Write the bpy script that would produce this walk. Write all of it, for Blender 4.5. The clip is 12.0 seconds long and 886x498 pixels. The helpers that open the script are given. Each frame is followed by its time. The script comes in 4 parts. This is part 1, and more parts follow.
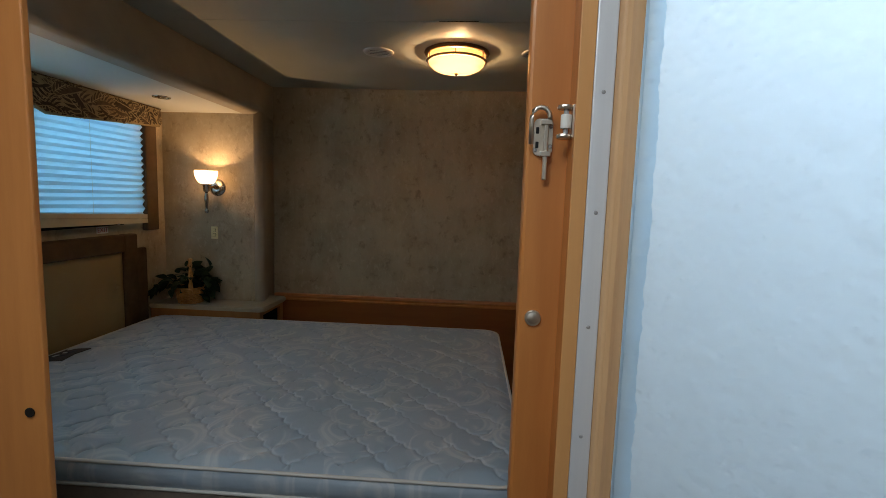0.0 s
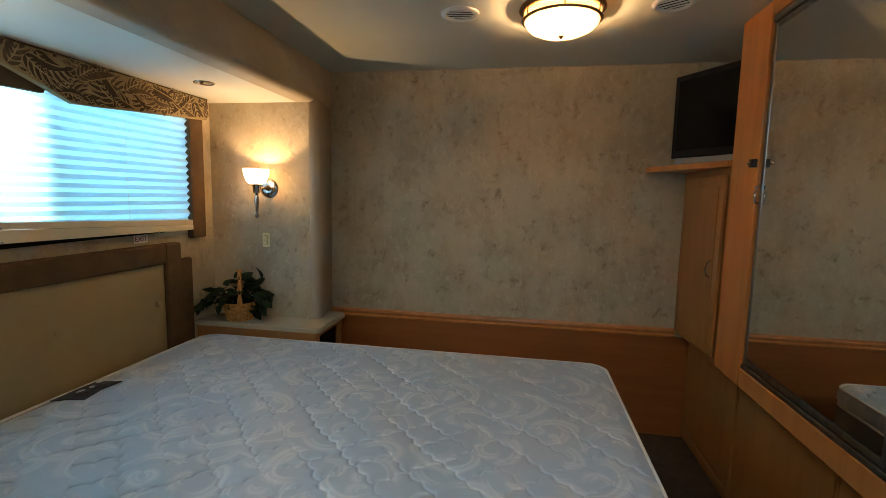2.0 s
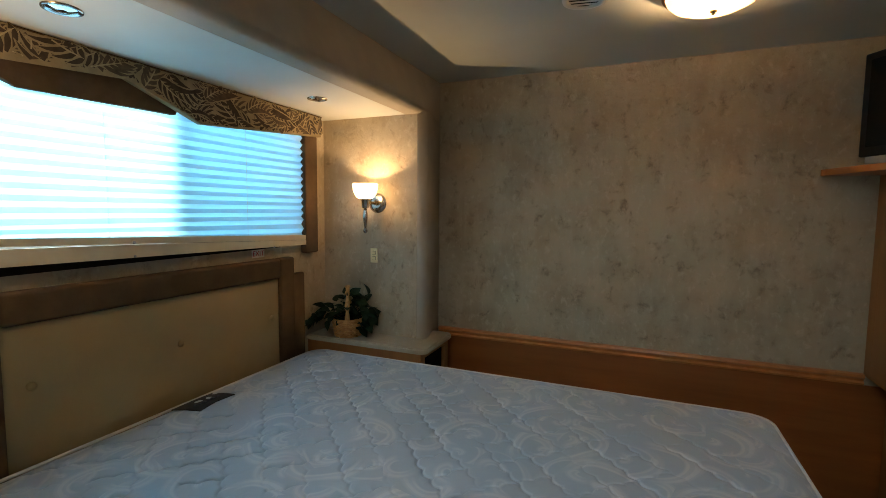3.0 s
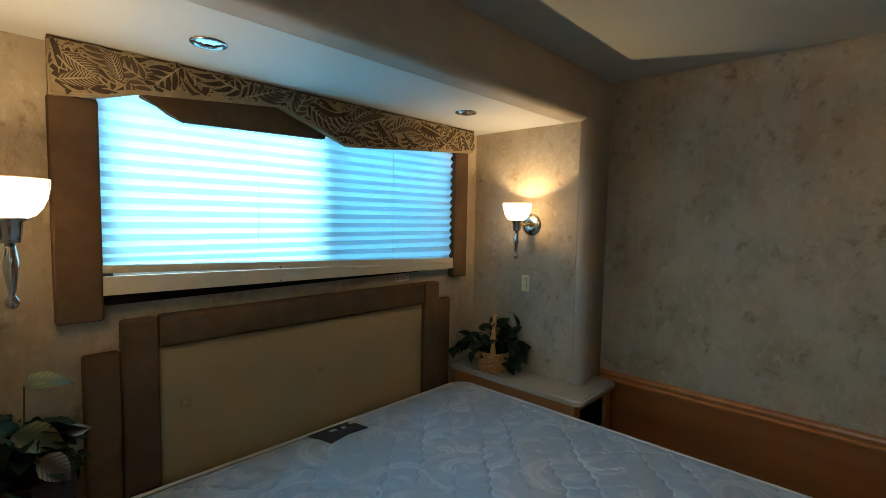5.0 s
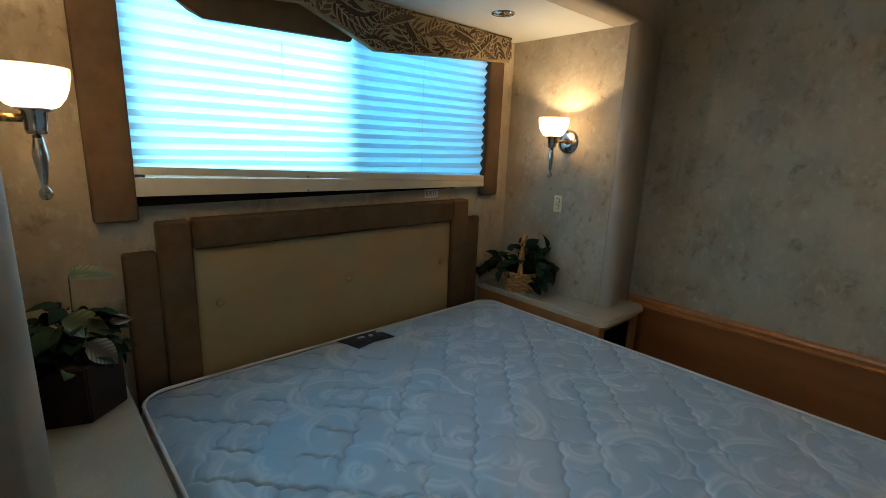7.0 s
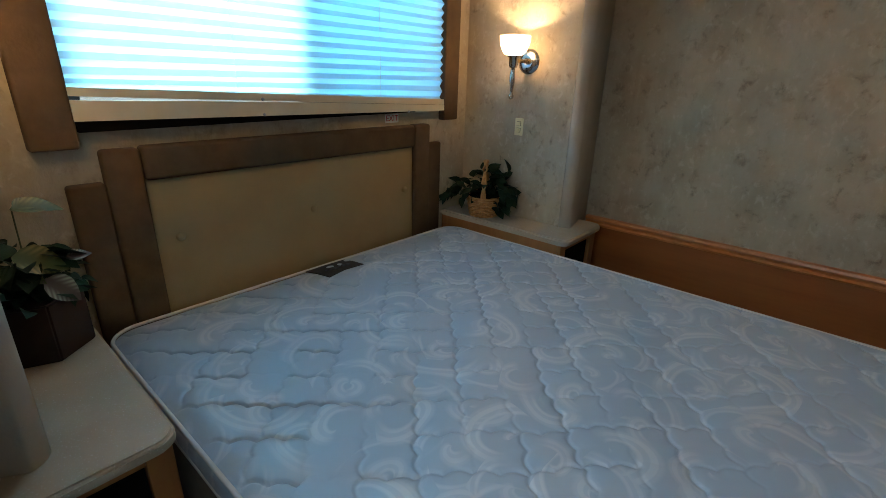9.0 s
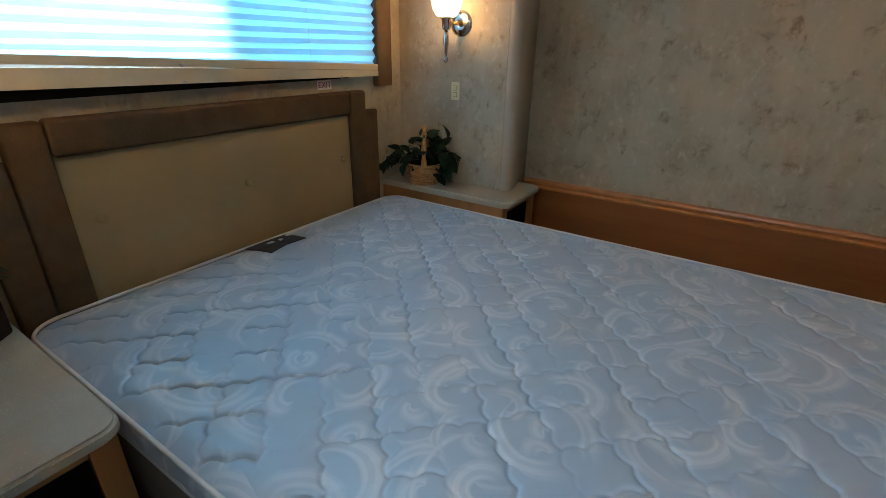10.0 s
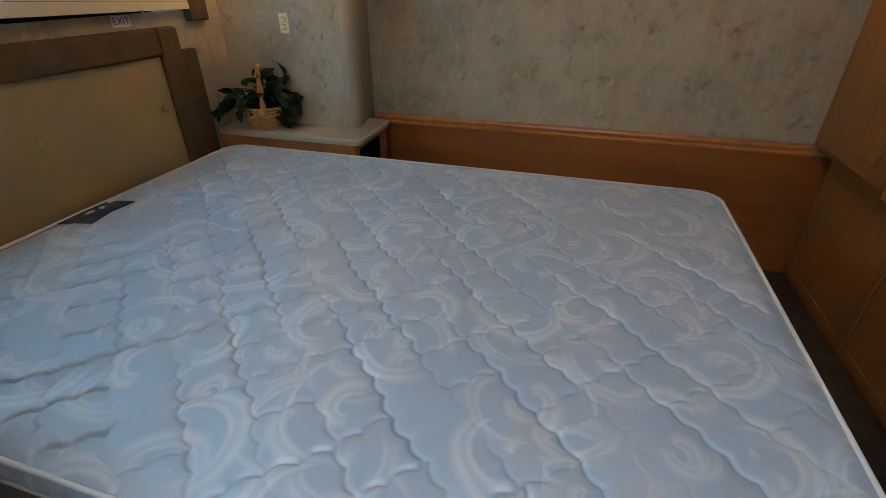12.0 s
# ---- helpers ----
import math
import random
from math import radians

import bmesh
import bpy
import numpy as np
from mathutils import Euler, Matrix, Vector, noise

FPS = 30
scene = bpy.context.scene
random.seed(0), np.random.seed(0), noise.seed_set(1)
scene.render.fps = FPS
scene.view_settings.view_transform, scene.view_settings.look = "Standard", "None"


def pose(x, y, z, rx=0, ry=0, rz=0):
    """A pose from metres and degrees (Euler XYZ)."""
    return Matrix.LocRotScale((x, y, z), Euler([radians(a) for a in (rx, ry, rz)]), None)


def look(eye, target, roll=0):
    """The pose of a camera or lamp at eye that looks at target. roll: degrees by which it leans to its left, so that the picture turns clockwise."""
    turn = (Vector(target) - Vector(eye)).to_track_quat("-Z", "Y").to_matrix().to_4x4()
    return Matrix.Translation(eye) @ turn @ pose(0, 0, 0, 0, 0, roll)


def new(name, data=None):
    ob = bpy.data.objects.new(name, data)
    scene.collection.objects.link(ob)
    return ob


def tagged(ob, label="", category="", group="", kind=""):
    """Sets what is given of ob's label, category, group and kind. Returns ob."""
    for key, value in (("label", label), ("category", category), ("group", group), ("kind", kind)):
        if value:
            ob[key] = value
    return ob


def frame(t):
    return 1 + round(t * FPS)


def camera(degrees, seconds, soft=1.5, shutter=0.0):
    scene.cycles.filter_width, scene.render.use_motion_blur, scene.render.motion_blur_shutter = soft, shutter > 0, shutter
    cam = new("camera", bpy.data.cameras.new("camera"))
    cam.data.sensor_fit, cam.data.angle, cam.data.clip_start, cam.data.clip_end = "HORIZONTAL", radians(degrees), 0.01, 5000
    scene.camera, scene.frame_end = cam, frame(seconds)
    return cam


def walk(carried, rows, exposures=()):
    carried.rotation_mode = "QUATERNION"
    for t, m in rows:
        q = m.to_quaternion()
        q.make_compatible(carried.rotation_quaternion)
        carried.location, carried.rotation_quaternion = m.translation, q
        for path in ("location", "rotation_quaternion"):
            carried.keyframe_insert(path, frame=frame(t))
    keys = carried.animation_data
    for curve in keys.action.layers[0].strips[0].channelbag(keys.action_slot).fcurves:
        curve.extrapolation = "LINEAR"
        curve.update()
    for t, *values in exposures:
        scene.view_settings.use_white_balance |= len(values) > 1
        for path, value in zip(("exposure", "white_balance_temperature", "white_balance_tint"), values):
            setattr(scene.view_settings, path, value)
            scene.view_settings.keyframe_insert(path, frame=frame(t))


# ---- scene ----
cam = camera(87.3, 12.0, soft=0.65)
PATH = [
    (0, (0.01, 0.203, 1.377), (-0.103, 2.189, 1.166), 1.8),
    (0.5, (-0.08, 0.33, 1.368), (-0.258, 2.311, 1.152), 1.8),
    (1, (-0.148, 0.45, 1.374), (-0.36, 2.425, 1.149), 1.3),
    (1.5, (-0.186, 0.582, 1.38), (-0.437, 2.552, 1.139), 1.1),
    (2, (-0.205, 0.712, 1.385), (-0.547, 2.669, 1.16), 1.2),
    (2.5, (-0.256, 0.805, 1.39), (-0.767, 2.727, 1.179), 1.2),
    (3, (-0.286, 0.901, 1.369), (-1.064, 2.737, 1.206), 0.5),
    (3.5, (-0.34, 0.989, 1.399), (-1.353, 2.71, 1.281), 0.3),
    (5.5, (-0.371, 1.226, 1.437), (-1.793, 2.62, 1.253), 1.6),
    (6, (-0.37, 1.243, 1.418), (-1.817, 2.597, 1.152), 1.9),
    (6.5, (-0.368, 1.236, 1.405), (-1.823, 2.56, 1.048), 2.1),
    (7, (-0.374, 1.224, 1.383), (-1.81, 2.543, 0.938), 2.2),
    (9, (-0.407, 1.167, 1.338), (-1.634, 2.584, 0.639), 1.7),
    (9.5, (-0.411, 1.158, 1.328), (-1.537, 2.632, 0.58), 1.4),
    (10, (-0.409, 1.151, 1.314), (-1.412, 2.685, 0.514), 1.0),
    (10.5, (-0.399, 1.146, 1.31), (-1.273, 2.73, 0.458), 0.8),
    (11, (-0.373, 1.149, 1.3), (-1.115, 2.769, 0.392), 0.6),
    (11.5, (-0.355, 1.15, 1.291), (-0.971, 2.798, 0.34), 0.24),
    (12, (-0.328, 1.151, 1.284), (-0.821, 2.809, 0.28), -0.1),
]
EXPOSURES = [(0.0, -0.66, 7250, 17), (0.5, -0.52, 7050, 17), (1.0, 0.08, 7100, 16), (1.5, 0.52, 7300, 14), (2.0, 0.53, 7250, 13),
             (2.7, 0.36, 6850, 11), (3.5, 0.15, 6400, 8), (5.5, 0.05, 5900, 4), (7.0, 0.09, 5800, 4), (9.0, 0.40, 5950, 10), (10.5, 0.68, 6200, 14),
             (12.0, 0.72, 6600, 18)]
walk(cam, [(t, look(eye, target, roll)) for t, eye, target, roll in PATH], EXPOSURES)

# ---- world and light ----
world = bpy.data.worlds.new("sky")
scene.world = world
world.use_nodes = True
wn, wl = world.node_tree.nodes, world.node_tree.links
sky = wn.new("ShaderNodeTexSky")
sky.sky_type, sky.sun_disc = "NISHITA", False
SUN_EL, SUN_AZ = radians(52), radians(60)
sky.sun_elevation, sky.sun_rotation = SUN_EL, SUN_AZ
wl.new(sky.outputs[0], wn["Background"].inputs[0])
wn["Background"].inputs[1].default_value = 0.15
sun = new("sun", bpy.data.lights.new("sun", "SUN"))
sun.data.energy, sun.data.angle, sun.data.color = 3.0, radians(0.6), (1.0, 0.95, 0.88)
sun_dir = Vector((math.sin(SUN_AZ) * math.cos(SUN_EL), math.cos(SUN_AZ) * math.cos(SUN_EL), math.sin(SUN_EL)))
sun.matrix_world = look(sun_dir * 20, (0, 0, 0))


def area(name, eye, target, w, h, power, color):
    ob = new(name, bpy.data.lights.new(name, "AREA"))
    ob.data.shape, ob.data.size, ob.data.size_y, ob.data.energy, ob.data.color = "RECTANGLE", w, h, power, color
    ob.matrix_world = look(eye, target)
    return ob


def bulb(name, at, power, color, radius=0.015):
    ob = new(name, bpy.data.lights.new(name, "POINT"))
    ob.data.energy, ob.data.color, ob.data.shadow_soft_size = power, color, radius
    ob.location = at
    return ob


WARM = (1.0, 0.66, 0.34)
SKYBLUE = (0.52, 0.80, 1.0)
area("window_daylight", (-2.75, 2.2, 2.10), (-2.0, 2.2, 1.45), 2.4, 1.4, 122, SKYBLUE)
area("shower_skylight", (0.80, 0.90, 2.10), (0.55, 0.75, 0.9), 0.4, 0.3, 36, (0.66, 0.85, 1.0))
# unseen fill lamp added under the hall ceiling to light the door frame
area("added_hall_fill", (-0.35, 0.15, 2.13), (-0.35, 0.16, 0.0), 0.70, 0.60, 21, (0.78, 0.92, 1.0))
# weak fill added behind the camera, lighting the jambs from the front
area("added_hall_front_fill", (-0.25, -1.58, 1.5), (-0.25, 2.0, 1.42), 1.0, 0.75, 3, (0.74, 0.88, 1.0))
bulb("ceiling_bulb", (-0.092, 2.705, 2.096), 67, WARM, 0.014)
bulb("sconce_bulb", (-1.645, 3.037, 1.468), 9.0, WARM, 0.012)
bulb("sconce_bulb", (-1.645, 1.263, 1.458), 7.5, WARM, 0.012)


# ---- materials ----
def material(name, base, rough=0.5, metal=0.0, alt=None, scale=6.0, contrast=(0.35, 0.65), fleck=None, fleck_scale=20.0,
             fleck_cut=(0.6, 0.7), bump=0.0, bump_scale=60.0, stretch=(1, 1, 1), coat=0.0, spec=0.5):
    m = bpy.data.materials.new(name)
    m.use_nodes = True
    nt = m.node_tree
    n, l = nt.nodes, nt.links
    p = n["Principled BSDF"]
    p.inputs["Base Color"].default_value = (*base, 1)
    p.inputs["Roughness"].default_value = rough
    p.inputs["Metallic"].default_value = metal
    p.inputs["Coat Weight"].default_value = coat
    p.inputs["Specular IOR Level"].default_value = spec
    co = n.new("ShaderNodeTexCoord")
    mp = n.new("ShaderNodeMapping")
    mp.inputs["Scale"].default_value = stretch
    l.new(co.outputs["Object"], mp.inputs[0])

    def noise_ramp(sc, cut, detail=6.0):
        t = n.new("ShaderNodeTexNoise")
        t.inputs["Scale"].default_value = sc
        t.inputs["Detail"].default_value = detail
        t.inputs["Roughness"].default_value = 0.6
        l.new(mp.outputs[0], t.inputs["Vector"])
        r = n.new("ShaderNodeMapRange")
        r.inputs[1].default_value, r.inputs[2].default_value = cut
        l.new(t.outputs[0], r.inputs[0])
        return r.outputs[0]

    last = None
    for colour, sc, cut in ((alt, scale, contrast), (fleck, fleck_scale, fleck_cut)):
        if colour is None:
            continue
        mix = n.new("ShaderNodeMix")
        mix.data_type = "RGBA"
        l.new(noise_ramp(sc, cut), mix.inputs[0])
        if last is None:
            mix.inputs[6].default_value = (*base, 1)
        else:
            l.new(last, mix.inputs[6])
        mix.inputs[7].default_value = (*colour, 1)
        last = mix.outputs[2]
    if last is not None:
        l.new(last, p.inputs["Base Color"])
    if bump:
        t = n.new("ShaderNodeTexNoise")
        t.inputs["Scale"].default_value = bump_scale
        t.inputs["Detail"].default_value = 4
        l.new(mp.outputs[0], t.inputs["Vector"])
        b = n.new("ShaderNodeBump")
        b.inputs["Strength"].default_value = bump
        b.inputs["Distance"].default_value = 0.004
        l.new(t.outputs[0], b.inputs["Height"])
        l.new(b.outputs[0], p.inputs["Normal"])
    return m


def translucent(name, base, through_colour, share, rough=0.5, bump=0.0, bump_scale=40.0, sheer=0.0):
    m = bpy.data.materials.new(name)
    m.use_nodes = True
    n, l = m.node_tree.nodes, m.node_tree.links
    p = n["Principled BSDF"]
    p.inputs["Base Color"].default_value = (*base, 1)
    p.inputs["Roughness"].default_value = rough
    t = n.new("ShaderNodeBsdfTranslucent")
    t.inputs[0].default_value = (*through_colour, 1)
    mix = n.new("ShaderNodeMixShader")
    mix.inputs[0].default_value = share
    l.new(p.outputs[0], mix.inputs[1])
    l.new(t.outputs[0], mix.inputs[2])
    if sheer:
        tr = n.new("ShaderNodeBsdfTransparent")
        tr.inputs[0].default_value = (*through_colour, 1)
        both = n.new("ShaderNodeMixShader")
        both.inputs[0].default_value = sheer
        l.new(mix.outputs[0], both.inputs[1])
        l.new(tr.outputs[0], both.inputs[2])
        mix = both
    l.new(mix.outputs[0], n["Material Output"].inputs[0])
    if bump:
        x = n.new("ShaderNodeTexVoronoi")
        x.feature = "SMOOTH_F1"
        x.inputs["Scale"].default_value = bump_scale
        co = n.new("ShaderNodeTexCoord")
        l.new(co.outputs["Object"], x.inputs["Vector"])
        b = n.new("ShaderNodeBump")
        b.inputs["Strength"].default_value = bump
        b.inputs["Distance"].default_value = 0.006
        l.new(x.outputs[0], b.inputs["Height"])
        l.new(b.outputs[0], p.inputs["Normal"])
        l.new(b.outputs[0], t.inputs["Normal"])
    return m




def wallpaper():
    """Faux-plaster paper: clouds, vertical streaks and clustered dark flecks."""
    m = bpy.data.materials.new("wallpaper")
    m.use_nodes = True
    n, l = m.node_tree.nodes, m.node_tree.links
    p = n["Principled BSDF"]
    p.inputs["Roughness"].default_value = 0.72
    co = n.new("ShaderNodeTexCoord")

    def layer(scale, lo, hi, stretch=(1, 1, 1), detail=5.0, dist=0.0):
        mp = n.new("ShaderNodeMapping")
        mp.inputs["Scale"].default_value = stretch
        l.new(co.outputs["Object"], mp.inputs[0])
        t = n.new("ShaderNodeTexNoise")
        t.inputs["Scale"].default_value, t.inputs["Detail"].default_value, t.inputs["Distortion"].default_value = scale, detail, dist
        t.inputs["Roughness"].default_value = 0.65
        l.new(mp.outputs[0], t.inputs["Vector"])
        r = n.new("ShaderNodeMapRange")
        r.interpolation_type = "SMOOTHSTEP"
        r.inputs[1].default_value, r.inputs[2].default_value = lo, hi
        l.new(t.outputs[0], r.inputs[0])
        return r.outputs[0], t.outputs[0]

    def times(a, b):
        t = n.new("ShaderNodeMath")
        t.operation = "MULTIPLY"
        for k, v in enumerate((a, b)):
            if isinstance(v, float):
                t.inputs[k].default_value = v
            else:
                l.new(v, t.inputs[k])
        return t.outputs[0]

    last = None
    clouds = layer(3.2, 0.35, 0.68)[0]
    streaks = times(layer(9.0, 0.42, 0.70, (1, 1, 0.22))[0], 0.55)
    flecks = times(layer(23.0, 0.51, 0.72, (1, 1, 0.8), 6.0, 0.35)[0], times(layer(6.5, 0.38, 0.62)[0], 0.78))
    pale = times(layer(34.0, 0.53, 0.70, (1, 1, 0.7), 4.0, 0.4)[0], 0.60)
    for fac, colour in ((clouds, (0.352, 0.282, 0.188)), (streaks, (0.485, 0.405, 0.288)), (pale, (0.53, 0.445, 0.322)), (flecks, (0.165, 0.118, 0.074))):
        mix = n.new("ShaderNodeMix")
        mix.data_type = "RGBA"
        l.new(fac, mix.inputs[0])
        if last is None:
            mix.inputs[6].default_value = (0.448, 0.368, 0.252, 1)
        else:
            l.new(last, mix.inputs[6])
        mix.inputs[7].default_value = (*colour, 1)
        last = mix.outputs[2]
    l.new(last, p.inputs["Base Color"])
    b = n.new("ShaderNodeBump")
    b.inputs["Strength"].default_value, b.inputs["Distance"].default_value = 0.8, 0.006
    l.new(layer(26.0, 0.3, 0.7, (1, 1, 0.7), 7.0, 0.6)[1], b.inputs["Height"])
    l.new(b.outputs[0], p.inputs["Normal"])
    return m


M_WALLPAPER = wallpaper()
M_CEILING = material("ceiling_vinyl", (0.56, 0.565, 0.505), 0.6, alt=(0.52, 0.525, 0.465), scale=2.0, bump=0.06, bump_scale=150)
M_SOFFIT = material("soffit_vinyl", (0.57, 0.575, 0.525), 0.6, alt=(0.54, 0.545, 0.495), scale=2.0, bump=0.05, bump_scale=150)
M_PADDED = material("padded_beige_vinyl", (0.42, 0.36, 0.28), 0.7, alt=(0.36, 0.31, 0.24), scale=5.0, bump=0.15, bump_scale=160)
M_OAK = material("honey_maple_wood", (0.58, 0.222, 0.060), 0.42, alt=(0.48, 0.170, 0.044), scale=3.0, stretch=(6, 6, 0.6), bump=0.05,
                 bump_scale=60, coat=0.15)
# lighter maple tone that includes the light from the shower side
M_MAPLE_LIT = material("lit_maple_wood", (0.70, 0.36, 0.14), 0.42, alt=(0.62, 0.30, 0.11), scale=3.0, stretch=(6, 6, 0.6), bump=0.05, coat=0.15)
M_OAKDARK = material("wainscot_wood", (0.31, 0.098, 0.021), 0.45, alt=(0.245, 0.073, 0.015), scale=3.0, stretch=(0.6, 6, 6), bump=0.05,
                     bump_scale=60, coat=0.1)
M_CABINET = material("cabinet_laminate", (0.345, 0.145, 0.039), 0.45, alt=(0.285, 0.114, 0.030), scale=3.0, stretch=(6, 6, 0.6), bump=0.04)
M_SUEDE = material("brown_suede", (0.074, 0.045, 0.024), 0.9, alt=(0.095, 0.059, 0.032), scale=16.0, bump=0.25, bump_scale=120, spec=0.2)
M_TAUPE = material("beige_upholstery", (0.345, 0.258, 0.132), 0.85, alt=(0.31, 0.225, 0.112), scale=4.0, bump=0.15, bump_scale=200, spec=0.2)
M_CARPET = material("brown_carpet", (0.07, 0.048, 0.033), 0.95, alt=(0.05, 0.034, 0.023), scale=12.0, bump=0.6, bump_scale=220, spec=0.1)
M_COUNTER = material("speckled_countertop", (0.42, 0.36, 0.27), 0.55, alt=(0.34, 0.29, 0.21), scale=4.0, fleck=(0.56, 0.52, 0.46),
                     fleck_scale=260, fleck_cut=(0.60, 0.68))
M_CHROME = material("brushed_nickel", (0.50, 0.47, 0.43), 0.20, 1.0)
M_NICKEL = material("satin_nickel", (0.72, 0.66, 0.58), 0.34, 1.0, alt=(0.62, 0.56, 0.49), scale=30)
M_BRONZE = material("bronze_trim", (0.22, 0.12, 0.05), 0.35, 1.0)
M_ALU = material("aluminium", (0.74, 0.79, 0.86), 0.40, 0.2, alt=(0.68, 0.73, 0.80), scale=2.0, stretch=(20, 20, 0.5))
M_DOORFRAME = material("dull_chrome", (0.40, 0.40, 0.40), 0.28, 1.0, alt=(0.30, 0.30, 0.30), scale=2.0, stretch=(20, 20, 0.5))
M_BLACK = material("black_plastic", (0.010, 0.010, 0.011), 0.35, spec=0.3)
# near-black for dark parts, and for blocks standing in for shade in openings
M_DARK = material("black_and_shade_fill", (0.005, 0.0045, 0.004), 0.95, spec=0.05)
M_SCREEN = material("dark_screen", (0.005, 0.005, 0.006), 0.10, spec=0.35)
M_SILVER = material("silver_plastic", (0.35, 0.36, 0.38), 0.4, 0.3)
M_CREAM = material("cream_plastic", (0.76, 0.66, 0.37), 0.4)
M_WHITE = material("white_plastic", (0.75, 0.74, 0.70), 0.4)
M_RAIL = material("cream_rail", (0.66, 0.58, 0.42), 0.5, alt=(0.6, 0.52, 0.36), scale=8)
M_CLOTH = material("tan_cloth", (0.30, 0.235, 0.135), 0.9, alt=(0.22, 0.165, 0.09), scale=14.0, bump=0.2, bump_scale=300, spec=0.2)
M_INKDARK = material("dark_brown_print", (0.040, 0.027, 0.018), 0.9, alt=(0.062, 0.042, 0.027), scale=30, spec=0.2)
M_INKBROWN = material("brown_print", (0.105, 0.073, 0.045), 0.9, alt=(0.065, 0.044, 0.028), scale=30, spec=0.2)
M_INKPALE = material("pale_tan_print", (0.37, 0.295, 0.18), 0.9, alt=(0.30, 0.235, 0.14), scale=30, spec=0.2)
M_RED = material("red_print", (0.45, 0.03, 0.03), 0.5)
M_MIRROR = material("mirror", (0.80, 0.80, 0.78), 0.02, 1.0)
M_PIPING = material("white_piping", (0.66, 0.66, 0.64), 0.8)
M_BOXSIDE = material("box_spring_fabric", (0.20, 0.16, 0.13), 0.9, alt=(0.15, 0.12, 0.10), scale=9, bump=0.3, bump_scale=80)
M_PRINT = material("faint_print", (0.045, 0.055, 0.085), 0.6)
M_TAG = material("mattress_tag", (0.012, 0.014, 0.022), 0.6)
M_WICKER = material("wicker", (0.56, 0.29, 0.095), 0.55, alt=(0.38, 0.17, 0.05), scale=40)
M_PLANTER = material("dark_planter", (0.026, 0.012, 0.008), 0.6, alt=(0.018, 0.008, 0.006), scale=10, spec=0.25)
M_LEAF = material("green_leaf", (0.011, 0.032, 0.013), 0.6, alt=(0.006, 0.016, 0.007), scale=30, spec=0.15)


def veined(name, heart, rim):
    """Leaf with a dark heart, a pale rim and feathered veins; the leaf runs along x."""
    m = material(name, heart, 0.5)
    n, l = m.node_tree.nodes, m.node_tree.links
    co, sep = n.new("ShaderNodeTexCoord"), n.new("ShaderNodeSeparateXYZ")
    l.new(co.outputs["Object"], sep.inputs[0])

    def calc(op, a, b=0.0, c=0.0):
        t = n.new("ShaderNodeMath")
        t.operation = op
        for i, v in enumerate((a, b, c)):
            if isinstance(v, float):
                t.inputs[i].default_value = v
            else:
                l.new(v, t.inputs[i])
        return t.outputs[0]

    side = calc("ABSOLUTE", sep.outputs["Y"])
    vein = calc("SINE", calc("MULTIPLY", calc("MULTIPLY_ADD", side, -0.9, sep.outputs["X"]), 48.0))
    reach = n.new("ShaderNodeMapRange")
    reach.interpolation_type = "SMOOTHSTEP"
    reach.inputs[1].default_value, reach.inputs[2].default_value = 0.05, 0.30
    l.new(side, reach.inputs[0])
    mix = n.new("ShaderNodeMix")
    mix.data_type = "RGBA"
    l.new(calc("MULTIPLY", reach.outputs[0], calc("MULTIPLY_ADD", vein, 0.35, 0.65)), mix.inputs[0])
    mix.inputs[6].default_value, mix.inputs[7].default_value = (*heart, 1), (*rim, 1)
    l.new(mix.outputs[2], n["Principled BSDF"].inputs["Base Color"])
    return m


M_LEAFPALE = veined("variegated_leaf", (0.050, 0.032, 0.025), (0.28, 0.30, 0.23))
M_LEAFYELLOW = veined("yellowing_leaf", (0.045, 0.060, 0.014), (0.20, 0.17, 0.055))
M_STEM = material("plant_stem", (0.05, 0.06, 0.025), 0.7)
M_SHADE = translucent("opal_glass", (0.86, 0.82, 0.76), (1.0, 0.97, 0.92), 0.80, 0.25, sheer=0.36)
M_ALABASTER = translucent("alabaster_glass", (0.86, 0.82, 0.76), (1.0, 0.97, 0.92), 0.70, 0.25)
M_BLIND = translucent("pleated_fabric", (0.62, 0.72, 0.76), (0.51, 0.84, 0.95), 0.6, 0.8)
M_FROST = translucent("hammered_glass", (0.72, 0.78, 0.84), (0.80, 0.91, 1.0), 0.7, 0.3, 0.65, 75)
M_TRIM = material("tan_trim", (0.70, 0.45, 0.25), 0.5, alt=(0.60, 0.36, 0.19), scale=4, stretch=(8, 8, 0.5), bump=0.05)
M_SEAL = translucent("bluish_sealant", (0.66, 0.81, 0.94), (0.66, 0.86, 1.0), 0.62, 0.3, 0.6, 60)
M_STALL = material("shower_liner", (0.80, 0.80, 0.80), 0.35)


# ---- builders ----
def bm_new():
    return bmesh.new()


def finish(name, bm, mat, parent=None, label="", smooth=False):
    me = bpy.data.meshes.new(name)
    bmesh.ops.recalc_face_normals(bm, faces=bm.faces)
    bm.to_mesh(me)
    bm.free()
    if smooth:
        for f in me.polygons:
            f.use_smooth = True
    me.materials.append(mat)
    ob = new(name, me)
    if parent is not None:
        ob.parent = parent
    if label:
        ob["label"] = label
    return ob


def part(name, bm, mat, parent, label="", smooth=False):
    return finish(name, bm, mat, parent, label, smooth)


def thing(name, label, category, group="", at=(0, 0, 0)):
    ob = new(name)
    ob.location = at
    ob.empty_display_size = 0.05
    return tagged(ob, label, category, group)


